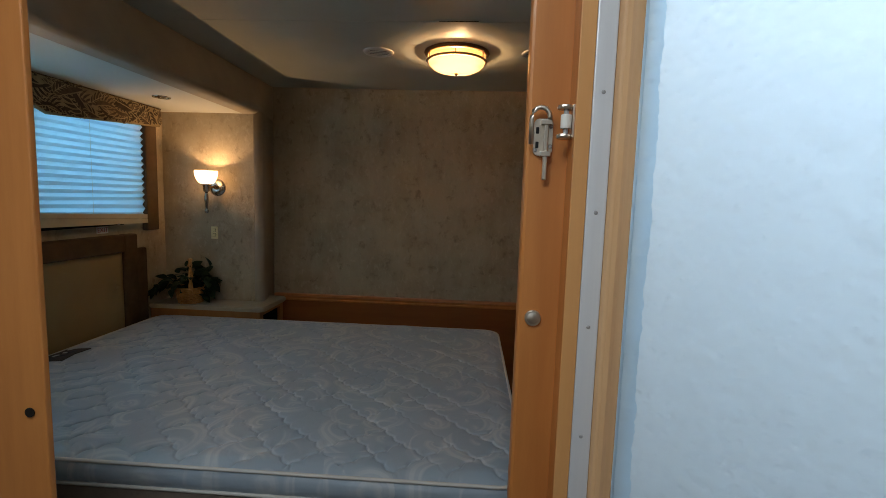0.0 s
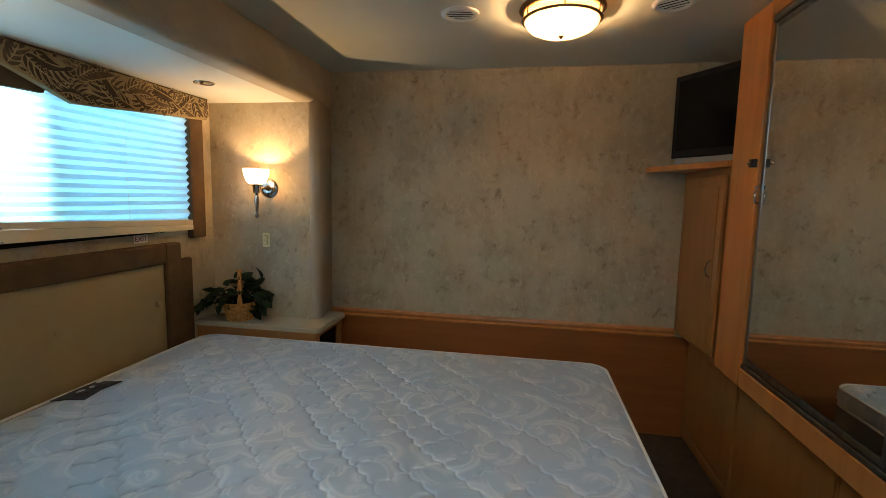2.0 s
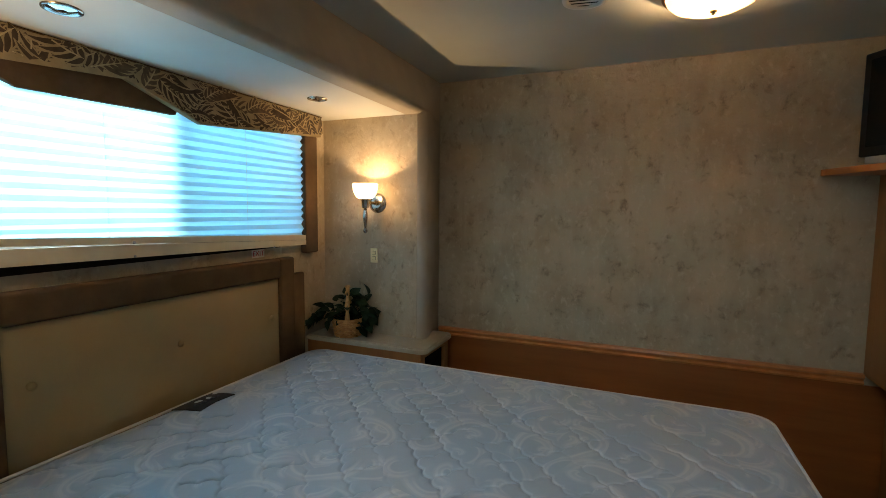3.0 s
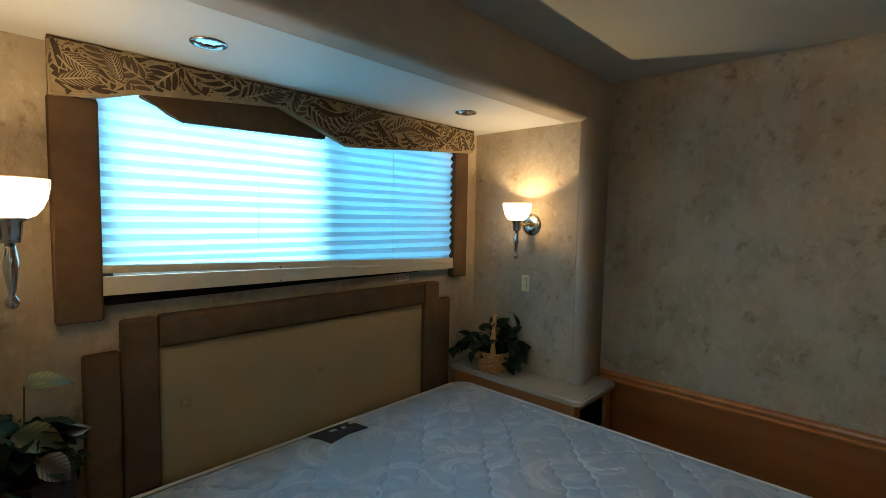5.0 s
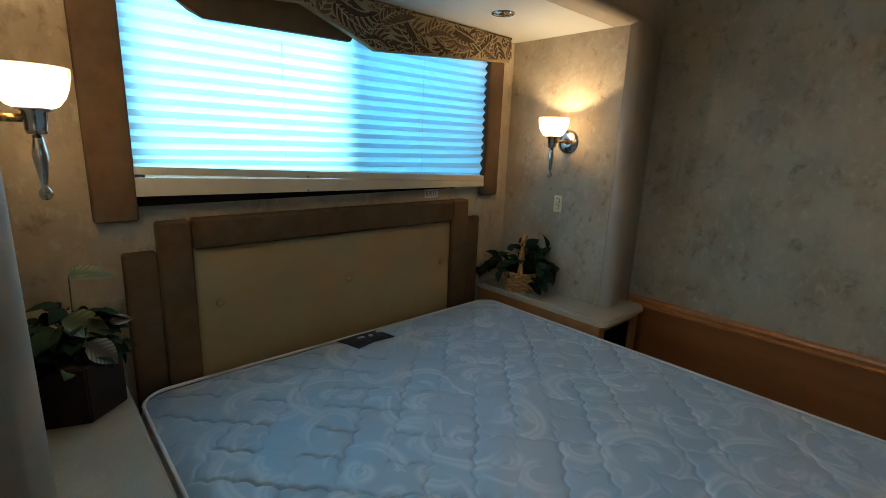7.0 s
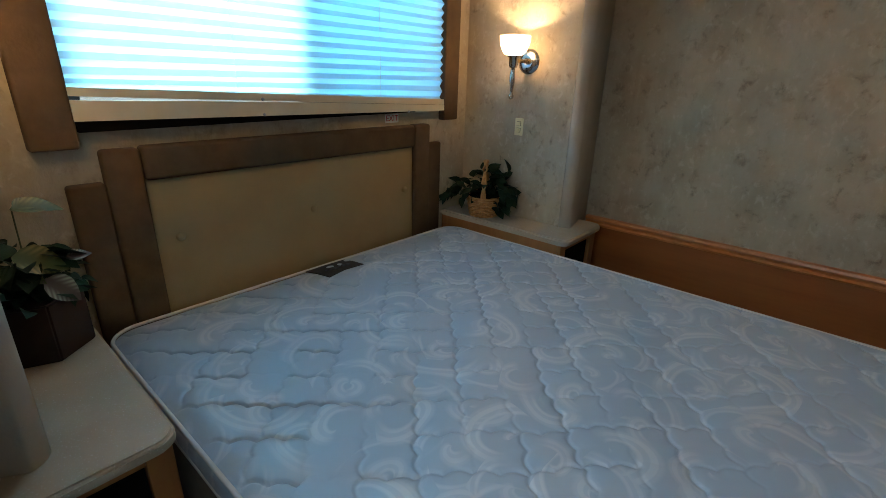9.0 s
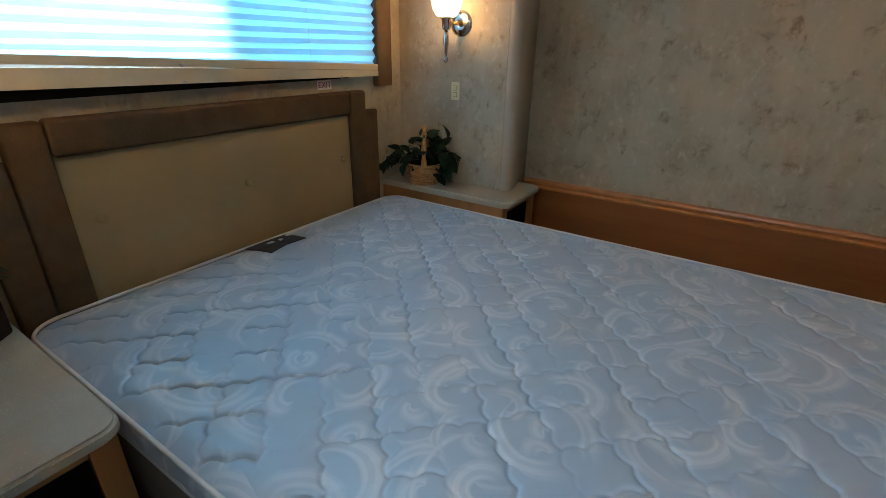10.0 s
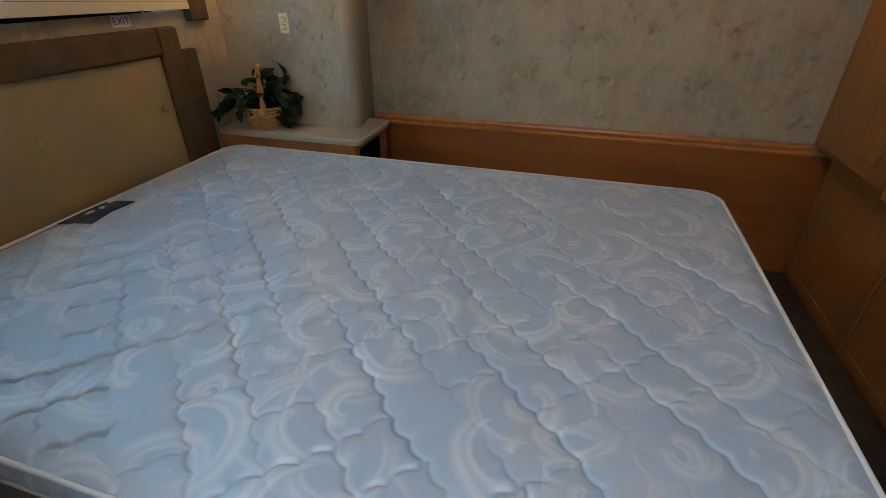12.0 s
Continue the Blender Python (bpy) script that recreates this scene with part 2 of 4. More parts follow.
def box(bm, x0, x1, y0, y1, z0, z1, bevel=0.0, seg=2):
    r = bmesh.ops.create_cube(bm, size=1.0)
    for v in r["verts"]:
        v.co = Vector(((x0 + x1) / 2 + v.co.x * (x1 - x0), (y0 + y1) / 2 + v.co.y * (y1 - y0), (z0 + z1) / 2 + v.co.z * (z1 - z0)))
    if bevel:
        edges = list({e for v in r["verts"] for e in v.link_edges})
        bmesh.ops.bevel(bm, geom=edges, offset=bevel, segments=seg, affect="EDGES", profile=0.5)
    return bm


def prism(bm, pts, axis, a0, a1):
    """Extrudes an outline; pts lie in the two other axes, in x, y, z order."""
    def place(p, a):
        q = list(p)
        q.insert("xyz".index(axis), a)
        return q
    lo = [bm.verts.new(place(p, a0)) for p in pts]
    hi = [bm.verts.new(place(p, a1)) for p in pts]
    k = len(pts)
    bm.faces.new(lo)
    bm.faces.new(hi[::-1])
    for i in range(k):
        bm.faces.new((lo[i], lo[(i + 1) % k], hi[(i + 1) % k], hi[i]))
    return bm


def arc(cx, cy, r, a0, a1, k=6, r2=None):
    r2 = r if r2 is None else r2
    return [(cx + r * math.cos(radians(a0 + (a1 - a0) * i / k)), cy + r2 * math.sin(radians(a0 + (a1 - a0) * i / k))) for i in range(k + 1)]


def lathe(bm, profile, centre, axis="z", seg=32):
    """profile: (radius, height) pairs."""
    rings = []
    for r, h in profile:
        ring = []
        for i in range(seg):
            a = 2 * math.pi * i / seg
            u, v = max(r, 1e-5) * math.cos(a), max(r, 1e-5) * math.sin(a)
            d = {"z": (u, v, h), "y": (u, h, v), "x": (h, u, v)}[axis]
            ring.append(bm.verts.new(Vector(centre) + Vector(d)))
        rings.append(ring)
    for a, b in zip(rings, rings[1:]):
        for i in range(seg):
            bm.faces.new((a[i], a[(i + 1) % seg], b[(i + 1) % seg], b[i]))
    return bm


def tube(bm, pts, r, seg=8, radii=None):
    pts = [Vector(p) for p in pts]
    rings = []
    for i, p in enumerate(pts):
        d = (pts[min(i + 1, len(pts) - 1)] - pts[max(i - 1, 0)]).normalized()
        ref = Vector((0, 0, 1)) if abs(d.z) < 0.9 else Vector((1, 0, 0))
        u = d.cross(ref).normalized()
        v = d.cross(u)
        rr = radii[i] if radii else r
        rings.append([bm.verts.new(p + rr * (u * math.cos(2 * math.pi * k / seg) + v * math.sin(2 * math.pi * k / seg))) for k in range(seg)])
    for a, b in zip(rings, rings[1:]):
        for k in range(seg):
            bm.faces.new((a[k], a[(k + 1) % seg], b[(k + 1) % seg], b[k]))
    bm.faces.new(rings[0][::-1])
    bm.faces.new(rings[-1])
    return bm


def structure(name, bm, mat, label="", category="", smooth=False):
    return tagged(finish(name, bm, mat, None, "", smooth), label, category, "", "structure")


# ---- the shell ----
CEIL, FAR, WEST, SOFFIT = 2.137, 3.537, -2.01, 1.885
AL0, AL1 = 1.185, 3.165          # side walls of the slide-out
EAST = 0.76
structure("floor", box(bm_new(), -2.1, 1.4, -1.7, 3.65, -0.1, 0.0), M_CARPET, "dark brown carpeted floor beside the bed", "floor")
structure("ceiling", box(bm_new(), -1.50, 1.4, -1.7, 3.65, CEIL, CEIL + 0.08), M_CEILING, "off-white vinyl ceiling with round vents", "ceiling")
structure("wall_north", box(bm_new(), -1.6, 1.4, FAR, FAR + 0.1, 0, CEIL), M_WALLPAPER, "mottled grey-tan wallpapered far wall", "wall")
structure("wall_east", box(bm_new(), 1.3, 1.4, 0.98, FAR, 0, CEIL), M_CABINET, "plain outer wall behind the closet", "wall")
# window wall with its opening
WY0, WY1, WZ0, WZ1 = 1.48, 2.95, 1.20, 1.84
bm = bm_new()
box(bm, WEST - 0.08, WEST, AL0 - 0.1, AL1 + 0.1, 0, WZ0)
box(bm, WEST - 0.08, WEST, AL0 - 0.1, AL1 + 0.1, WZ1, SOFFIT + 0.05)
box(bm, WEST - 0.08, WEST, AL0 - 0.1, WY0, WZ0, WZ1)
box(bm, WEST - 0.08, WEST, WY1, AL1 + 0.1, WZ0, WZ1)
structure("wall_west", bm, M_WALLPAPER, "mottled wallpapered wall of the slide-out around the window", "wall")
structure("wall_slide_north", box(bm_new(), WEST, -1.401, AL1, AL1 + 0.1, 0, SOFFIT + 0.02), M_WALLPAPER, "mottled wallpapered side wall of the slide-out", "wall")
structure("wall_slide_south", box(bm_new(), WEST, -1.461, AL0 - 0.1, AL0, 0, SOFFIT + 0.02), M_WALLPAPER, "mottled wallpapered side wall of the slide-out", "wall")
structure("ceiling_slide", box(bm_new(), WEST - 0.08, -1.471, AL0 - 0.1, AL1 + 0.1, SOFFIT, SOFFIT + 0.08), M_SOFFIT, "pale low ceiling of the slide-out", "ceiling")
# padded beam and posts round the slide-out's opening
BX = -1.360
prof = [(-1.47, SOFFIT), (-1.458, SOFFIT), (-1.42, SOFFIT)] + arc(BX - 0.040, SOFFIT + 0.040, 0.040, -90, -15, 10)
prof += [(-1.367, 1.95), (-1.39, 2.02), (-1.412, 2.08), (-1.428, CEIL - 0.004), (-1.43, CEIL + 0.002), (-1.47, CEIL + 0.002)]
bm = bm_new()
rings = []
BEND0 = AL1 + 0.030
for i, y in enumerate([1.032] + [BEND0 + (FAR - 0.001 - BEND0) * j / 12 for j in range(13)]):
    u = min(1.0, max(0.0, (y - BEND0) / (FAR - BEND0)))
    back = u * (1.3 - 0.3 * u)
    rings.append([bm.verts.new((x + (min(x, -1.43) - x) * back, y, z)) for x, z in prof])
for p0, p1 in zip(rings, rings[1:]):
    for i in range(len(prof)):
        bm.faces.new((p0[i], p0[(i + 1) % len(prof)], p1[(i + 1) % len(prof)], p1[i]))
bm.faces.new(rings[0])
bm.faces.new(rings[-1][::-1])
beam = structure("beam", bm, M_PADDED, "padded beige vinyl beam with a rounded lower edge", "beam", True)
beam.data.set_sharp_from_angle(angle=radians(40))


def post(name, y_in, y_out, s):
    """Padded post: rounded on the inner edge, its face leaning back towards the outer wall."""
    p = [(-1.40, y_in)] + arc(-1.395, y_in + s * 0.045, 0.045, -90 * s, -12 * s, 8) + [(-1.43, y_out), (-1.47, y_out), (-1.47, y_in + s * 0.102), (-1.40, y_in + s * 0.102)]
    return structure(name, prism(bm_new(), p, "z", 0.0, SOFFIT + 0.012), M_PADDED, "padded beige vinyl post with a rounded front", "post", True)


post("post_north", AL1, FAR - 0.001, 1)
post("post_south", 1.205, 1.032, -1)
# dado on the far wall
structure("wainscot", box(bm_new(), -1.425, EAST, FAR - 0.012, FAR, 0.0, 0.60), M_OAKDARK, "reddish-brown wood wainscot panel on the far wall", "panelling")
bm = bm_new()
prism(bm, [(FAR, 0.601), (FAR - 0.016, 0.601), (FAR - 0.022, 0.611), (FAR - 0.013, 0.619), (FAR - 0.017, 0.629), (FAR - 0.027, 0.638), (FAR - 0.024, 0.650), (FAR - 0.010, 0.653), (FAR, 0.653)], "x", -1.42, 0.67)
structure("trim_dado", bm, M_OAK, "moulded wood dado rail along the far wall", "trim")
structure("trim_cornice", box(bm_new(), -1.359, 1.29, FAR - 0.004, FAR - 0.0005, CEIL - 0.004, CEIL - 0.0005), M_PADDED, "thin joint where far wall meets ceiling", "trim")
structure("trim_ceiling_seam", box(bm_new(), -1.355, 1.29, 2.286, 2.294, CEIL - 0.0015, CEIL), M_CEILING, "narrow seam strip across the ceiling", "trim")
# south wall with the doorway
DX0, DX1 = -0.748, 0.096
bm = bm_new()
box(bm, -1.47, -0.83, 0.987, 1.03, 0, CEIL)
box(bm, DX1 + 0.07, 1.3, 0.98, 1.03, 0, CEIL)
box(bm, -0.83, DX1 + 0.07, 0.987, 1.03, 2.03, CEIL)
structure("wall_south", bm, M_WALLPAPER, "wallpapered partition wall with the doorway", "wall")
# hall behind the doorway, closed all round
bm = bm_new()
box(bm, -1.45, -1.35, -1.7, 0.98, 0, CEIL)
structure("wall_hall_west", bm, M_WALLPAPER, "plain hall wall", "wall")
# opening left for the made-up hall window
bm = bm_new()
box(bm, -1.35, 1.3, -1.7, -1.6, 0, 1.1)
box(bm, -1.35, 1.3, -1.7, -1.6, 1.9, CEIL)
box(bm, -1.35, -0.7, -1.7, -1.6, 1.1, 1.9)
box(bm, 0.3, 1.3, -1.7, -1.6, 1.1, 1.9)
structure("wall_hall_south", bm, M_WALLPAPER, "plain hall wall with an opening for the added window", "wall")
structure("wall_hall_east", box(bm_new(), 1.3, 1.4, -1.7, 0.98, 0, CEIL), M_STALL, "white shower wall", "wall")


# ---- doorway ----
door = thing("door_frame", "honey-coloured maple door frame around an open doorway", "door frame")
door["kind"] = "structure"
part("jamb", box(bm_new(), -0.998, DX0 - 0.004, 0.972, 0.986, 0, CEIL - 0.004, 0.003), M_OAK, door)
part("jamb", box(bm_new(), DX1 - 0.004, 0.166, 0.948, 0.979, 0, CEIL - 0.004, 0.006), M_OAK, door)
part("stop", box(bm_new(), 0.1560, 0.1780, 0.9025, 0.947, 0, CEIL - 0.004, 0.002), M_OAK, door)
# stop's front face, coloured lighter as if lit from the shower
part("facing", box(bm_new(), 0.1558, 0.1780, 0.898, 0.902, 0, CEIL - 0.004, 0.001), M_MAPLE_LIT, door, "maple facing strip, side light put into its colour")
part("head", box(bm_new(), DX0, DX1, 0.94, 0.978, 2.02, CEIL - 0.004, 0.004), M_OAK, door)
# hole in the jamb: a proud black disc gives its darkness
bm = bm_new()
lathe(bm, [(0.0, 0.0), (0.007, 0.0), (0.009, -0.002), (0.009, -0.004), (0.0, -0.004)], (-0.780, 0.972, 0.967), "y", 16)
part("hole_disc", bm, M_BLACK, door, "black disc standing in for a hole")

pull = thing("finger_pull", "round brushed nickel finger pull on the door edge", "pull", at=(0.1165, 0.9475, 1.191))
bm = bm_new()
lathe(bm, [(0.0, -0.0034), (0.0095, -0.0034), (0.0105, -0.0028), (0.0112, -0.0034), (0.0128, -0.0026), (0.0134, 0.001)], (0, 0, 0), "y", 28)
part("plate", bm, M_NICKEL, pull, "", True)

latch = thing("door_latch", "brushed nickel swing-bar door latch with screws", "latch", at=(0.116, 0.9475, 1.478))
bm = bm_new()
prism(bm, arc(0.008, 0.020, 0.008, 0, 90, 5) + arc(-0.005, 0.020, 0.008, 90, 180, 5) + arc(-0.005, -0.020, 0.008, 180, 270, 5) + arc(0.008, -0.020, 0.008, 270, 360, 5), "y", -0.004, 0.0)
part("plate", bm, M_NICKEL, latch)
# holes of the plate: raised black insets give their inner shade by colour
for x, z in ((-0.0075, 0.010), (-0.0075, -0.012)):
    part("slot", box(bm_new(), x - 0.0024, x + 0.0024, -0.0046, -0.0038, z - 0.005, z + 0.005, 0.001), M_BLACK, latch, "black inset for the shade of a hole")
bm = bm_new()
tube(bm, [(-0.018, -0.012, -0.012), (-0.018, -0.013, 0.025)] + [(-0.0045 + 0.0135 * math.cos(radians(a)), -0.013, 0.030 + 0.0135 * math.sin(radians(a))) for a in range(180, -1, -30)] + [(0.009, -0.013, 0.026)], 0.0036, 10)
part("loop", bm, M_NICKEL, latch, "", True)
part("bar", box(bm_new(), 0.0015, 0.0085, -0.012, -0.006, -0.066, 0.024, 0.0015), M_NICKEL, latch)
for z in (-0.026, 0.022):
    part("clip", box(bm_new(), -0.003, 0.013, -0.0135, -0.003, z - 0.004, z + 0.004, 0.001), M_NICKEL, latch)
for x, z in ((-0.010, -0.020), (0.013, -0.014), (0.013, 0.016)):
    part("screw", lathe(bm_new(), [(0.0, -0.0065), (0.002, -0.0062), (0.0032, -0.0042)], (x, 0, z), "y", 12), M_SILVER, latch)

catch = thing("latch_catch", "brushed nickel roller catch on the door stop", "catch", at=(0.1555, 0.918, 1.497))
part("backplate", box(bm_new(), -0.002, 0.002, -0.012, 0.012, -0.024, 0.024, 0.001), M_NICKEL, catch)
for z in (-0.021, 0.021):
    part("flange", lathe(bm_new(), [(0.0, 0.003), (0.011, 0.003), (0.012, 0.0), (0.011, -0.003), (0.0, -0.003)], (-0.011, 0, z), "z", 20), M_NICKEL, catch)
part("roller", lathe(bm_new(), [(0.0, -0.010), (0.0075, -0.010), (0.008, -0.008), (0.008, 0.008), (0.0075, 0.010), (0.0, 0.010)], (-0.010, -0.004, 0), "z", 20), M_WHITE, catch)
part("pin", lathe(bm_new(), [(0.004, -0.020), (0.004, 0.020)], (-0.010, -0.004, 0), "z", 12), M_SILVER, catch)

# ---- shower corner beside the doorway ----
shower = thing("shower_screen", "frosted hammered-glass shower screen in an aluminium frame", "shower screen")
part("frame_strip", box(bm_new(), 0.1785, 0.208, 0.898, 0.945, 0.02, CEIL - 0.01, 0.002), M_ALU, shower, "pale aluminium strip")
for z in (1.88, 1.71, 1.537, 1.365, 1.193, 1.02, 0.85):
    part("screw", lathe(bm_new(), [(0.0, -0.0015), (0.002, -0.0014), (0.0032, 0.0002)], (0.193, 0.898, z), "y", 12), M_SILVER, shower)
bm = bm_new()
prism(bm, [(0.2085, 0.940), (0.2085, 0.900)] + arc(0.2165, 0.893, 0.006, 180, 270, 4) + [(0.221, 0.880), (0.2225, 0.868), (0.227, 0.853), (0.231, 0.853), (0.244, 0.905), (0.244, 0.940)], "z", 0.02, CEIL - 0.01)
part("edge_trim", bm, M_TRIM, shower, "tan edge trim")
DIR = Vector((math.cos(radians(-38)), math.sin(radians(-38)), 0))
NRM = Vector((DIR.y, -DIR.x, 0))
seal_rng = random.Random(9)
EDGE = Vector((0.2312, 0.8525, 0))
bm = bm_new()
N = 420
back, front, edge_ = [], [], []
for i in range(N + 1):
    z = 0.02 + (CEIL - 0.03) * i / N
    w = 0.0205 + 0.0012 * math.sin(i * 0.075) + 0.0010 * math.sin(i * 0.24 + 1) + 0.0007 * math.sin(i * 0.83) + seal_rng.uniform(-0.0008, 0.0008)
    o = Vector((EDGE.x, EDGE.y, z))
    back.append(bm.verts.new(o + NRM * 0.001))
    front.append(bm.verts.new(o + DIR * (w * 0.55) - NRM * 0.003))
    edge_.append(bm.verts.new(o + DIR * w - NRM * 0.0075))
for i in range(N):
    bm.faces.new((back[i], front[i], front[i + 1], back[i + 1]))
    bm.faces.new((front[i], edge_[i], edge_[i + 1], front[i + 1]))
part("bead", tube(bm_new(), [(EDGE.x - 0.001, EDGE.y - 0.001, 0.02), (EDGE.x - 0.001, EDGE.y - 0.001, CEIL - 0.012)], 0.0022, 8), M_SEAL, shower, "pale edge bead", True)
part("sealant", bm, M_SEAL, shower, "bluish ragged sealant bead", True)
A, B = EDGE + DIR * 0.002 - NRM * 0.008, EDGE + DIR * 0.75 - NRM * 0.008
bm = bm_new()
q = [A, B, B - NRM * 0.006, A - NRM * 0.006]
prism(bm, [(p.x, p.y) for p in q], "z", 0.02, CEIL - 0.01)
glass = part("glass", bm, M_FROST, shower, "white hammered glass")

# frame made up for the hall fill lamp; the ceiling above is closed
for x0, y0, w in ((-0.35, 0.15, 0.36),):
    sk = thing("added_fill_frame", "added white frame round the unseen hall fill lamp", "skylight")
    for a in ((x0 - w, x0 + w, y0 - w, y0 - w + 0.03), (x0 - w, x0 + w, y0 + w - 0.03, y0 + w), (x0 - w, x0 - w + 0.03, y0 - w + 0.031, y0 + w - 0.031), (x0 + w - 0.03, x0 + w, y0 - w + 0.031, y0 + w - 0.031)):
        part("frame", box(bm_new(), *a, CEIL - 0.016, CEIL - 0.0005, 0.003), M_WHITE, sk)
# unseen window invented to hold the frontal fill lamp
win2 = thing("added_hall_window", "added unseen hall window round a fill lamp", "window")
win2["kind"] = "structure"
for a in ((-0.7, 0.3, 1.1, 1.13), (-0.7, 0.3, 1.87, 1.9), (-0.7, -0.67, 1.131, 1.869), (0.27, 0.3, 1.131, 1.869)):
    part("frame", box(bm_new(), a[0], a[1], -1.67, -1.63, a[2], a[3], 0.003), M_BLACK, win2)

# ---- window, blind and pelmet ----
win = thing("window_1", "wide slide-out window behind the pleated blind", "window")
win["kind"] = "structure"
for n, a in (("frame", (WY0, WY1, WZ0, WZ0 + 0.03)), ("frame", (WY0, WY1, WZ1 - 0.03, WZ1)), ("frame", (WY0, WY0 + 0.03, WZ0 + 0.03, WZ1 - 0.03)),
             ("frame", (WY1 - 0.03, WY1, WZ0 + 0.03, WZ1 - 0.03)), ("mullion", (2.195, 2.245, WZ0 + 0.03, WZ1 - 0.03))):
    part(n, box(bm_new(), WEST - 0.06, WEST - 0.02, a[0], a[1], a[2], a[3], 0.003), M_BLACK, win)
M_GLASS = material("window_glass", (0.95, 0.97, 1.0), 0.02)
M_GLASS.node_tree.nodes["Principled BSDF"].inputs["Transmission Weight"].default_value = 1.0
M_TINT = material("tinted_glass", (0.45, 0.66, 0.80), 0.02)
M_TINT.node_tree.nodes["Principled BSDF"].inputs["Transmission Weight"].default_value = 1.0
for (y0, y1), m in (((WY0 + 0.03, 2.195), M_GLASS), ((2.245, WY1 - 0.03), M_TINT)):
    p = part("pane", box(bm_new(), WEST - 0.045, WEST - 0.040, y0, y1, WZ0 + 0.03, WZ1 - 0.03), m, win)
    p.visible_shadow = m is M_TINT

blind = thing("window_blind", "closed pleated pale blue window blind with cream bottom rail", "blind")
bm = bm_new()
PITCH, k = 0.0365, 0
cols = [1.472, 1.85, 2.22, 2.6, 2.940]
rows_ = []
z = 1.845
while z > 1.30:
    rows_.append([bm.verts.new((WEST + 0.016 + (0.017 if k % 2 else 0.0), y, z)) for y in cols])
    z -= PITCH / 2
    k += 1
last_z = z + PITCH / 2
for j in range(1, 5):
    # the stacked last folds squeeze down to the slanting rail
    rows_.append([bm.verts.new((WEST + 0.016 + (0.017 if (k + j - 1) % 2 else 0.0), y, last_z + (1.272 - 0.0365 * (y - 1.472) - last_z) * j / 4)) for y in cols])
for a, b in zip(rows_, rows_[1:]):
    for i in range(len(cols) - 1):
        bm.faces.new((a[i], a[i + 1], b[i + 1], b[i]))
part("pleats", bm, M_BLIND, blind, "pale blue pleated fabric")
for y in (1.93, 2.55):
    part("cord", tube(bm_new(), [(WEST + 0.031, y, 1.24), (WEST + 0.031, y, 1.8)], 0.0008, 5), M_RAIL, blind)
bm = bm_new()
prism(bm, [(1.472, 1.284), (2.940, 1.232), (2.940, 1.206), (2.02, 1.2395), (1.472, 1.262)], "x", WEST + 0.032, WEST + 0.046)
part("bottom_rail", bm, M_RAIL, blind, "cream bottom rail")
bm = bm_new()
prism(bm, [(1.472, 1.252), (2.02, 1.2380), (2.940, 1.2045), (2.940, 1.180), (1.472, 1.198)], "x", WEST + 0.032, WEST + 0.048)
part("lower_rail", bm, M_RAIL, blind, "cream lower rail")
for y, z in ((2.005, 1.246), (2.005, 1.196), (2.70, 1.183)):
    part("screw", lathe(bm_new(), [(0.0, 0.052), (0.004, 0.051), (0.006, 0.046)], (WEST, y, z), "x", 10), M_SILVER, blind)
bm = bm_new()
prism(bm, [(1.478, 1.197), (2.75, 1.181), (2.75, 1.178), (1.478, 1.168)], "x", WEST + 0.001, WEST + 0.040)
part("black_wedge", bm, M_DARK, blind, "black tapering strip below the lower rail")


VX1 = WEST + 0.075
pelmet = thing("window_valance", "fabric-covered valance with tan and brown leaf print", "valance")
bm = bm_new()
prism(bm, [(1.365, 1.735), (1.365, 1.882), (3.055, 1.882), (3.050, 1.772), (2.284, 1.712), (1.985, 1.818), (1.58, 1.780), (1.48, 1.748)], "x", VX1 - 0.030, VX1)
bmesh.ops.bevel(bm, geom=[e for e in bm.edges if all(v.co.x > VX1 - 1e-4 for v in e.verts)], offset=0.006, segments=3, affect="EDGES")
board = part("printed_board", bm, M_CLOTH, pelmet, "tan cloth printed with brown leaves")


def on_board(y, z):
    low = ((1.365, 1.735), (1.48, 1.748), (1.58, 1.780), (1.985, 1.818), (2.284, 1.712), (3.050, 1.772))
    for (a, za), (b, zb) in zip(low, low[1:]):
        if a <= y <= b:
            return 1.369 < y < 3.049 and za + (zb - za) * (y - a) / (b - a) + 0.0055 < z < 1.876
    return False


def stroke(bm, y, z, angle, length, width, bend, lift):
    """One tapered brush stroke on the cloth; left out where it would run off the board."""
    mid = []
    for i in range(5):
        a = angle + bend * i / 4
        mid.append((y, z, a, width * (0.35, 1.0, 0.9, 0.55, 0.02)[i]))
        y, z = y + math.cos(a) * length / 4, z + math.sin(a) * length / 4
    inside = [on_board(p[0], p[1]) for p in mid] + [False]
    if True not in inside:
        return
    first = inside.index(True)
    mid = mid[first:inside.index(False, first)]
    rails = [[bm.verts.new((VX1 + lift, p[0] - k * math.sin(p[2]) * p[3] / 2, p[1] + k * math.cos(p[2]) * p[3] / 2)) for p in mid] for k in (1, -1)]
    for i in range(len(mid) - 1):
        bm.faces.new((rails[0][i], rails[0][i + 1], rails[1][i + 1], rails[1][i]))


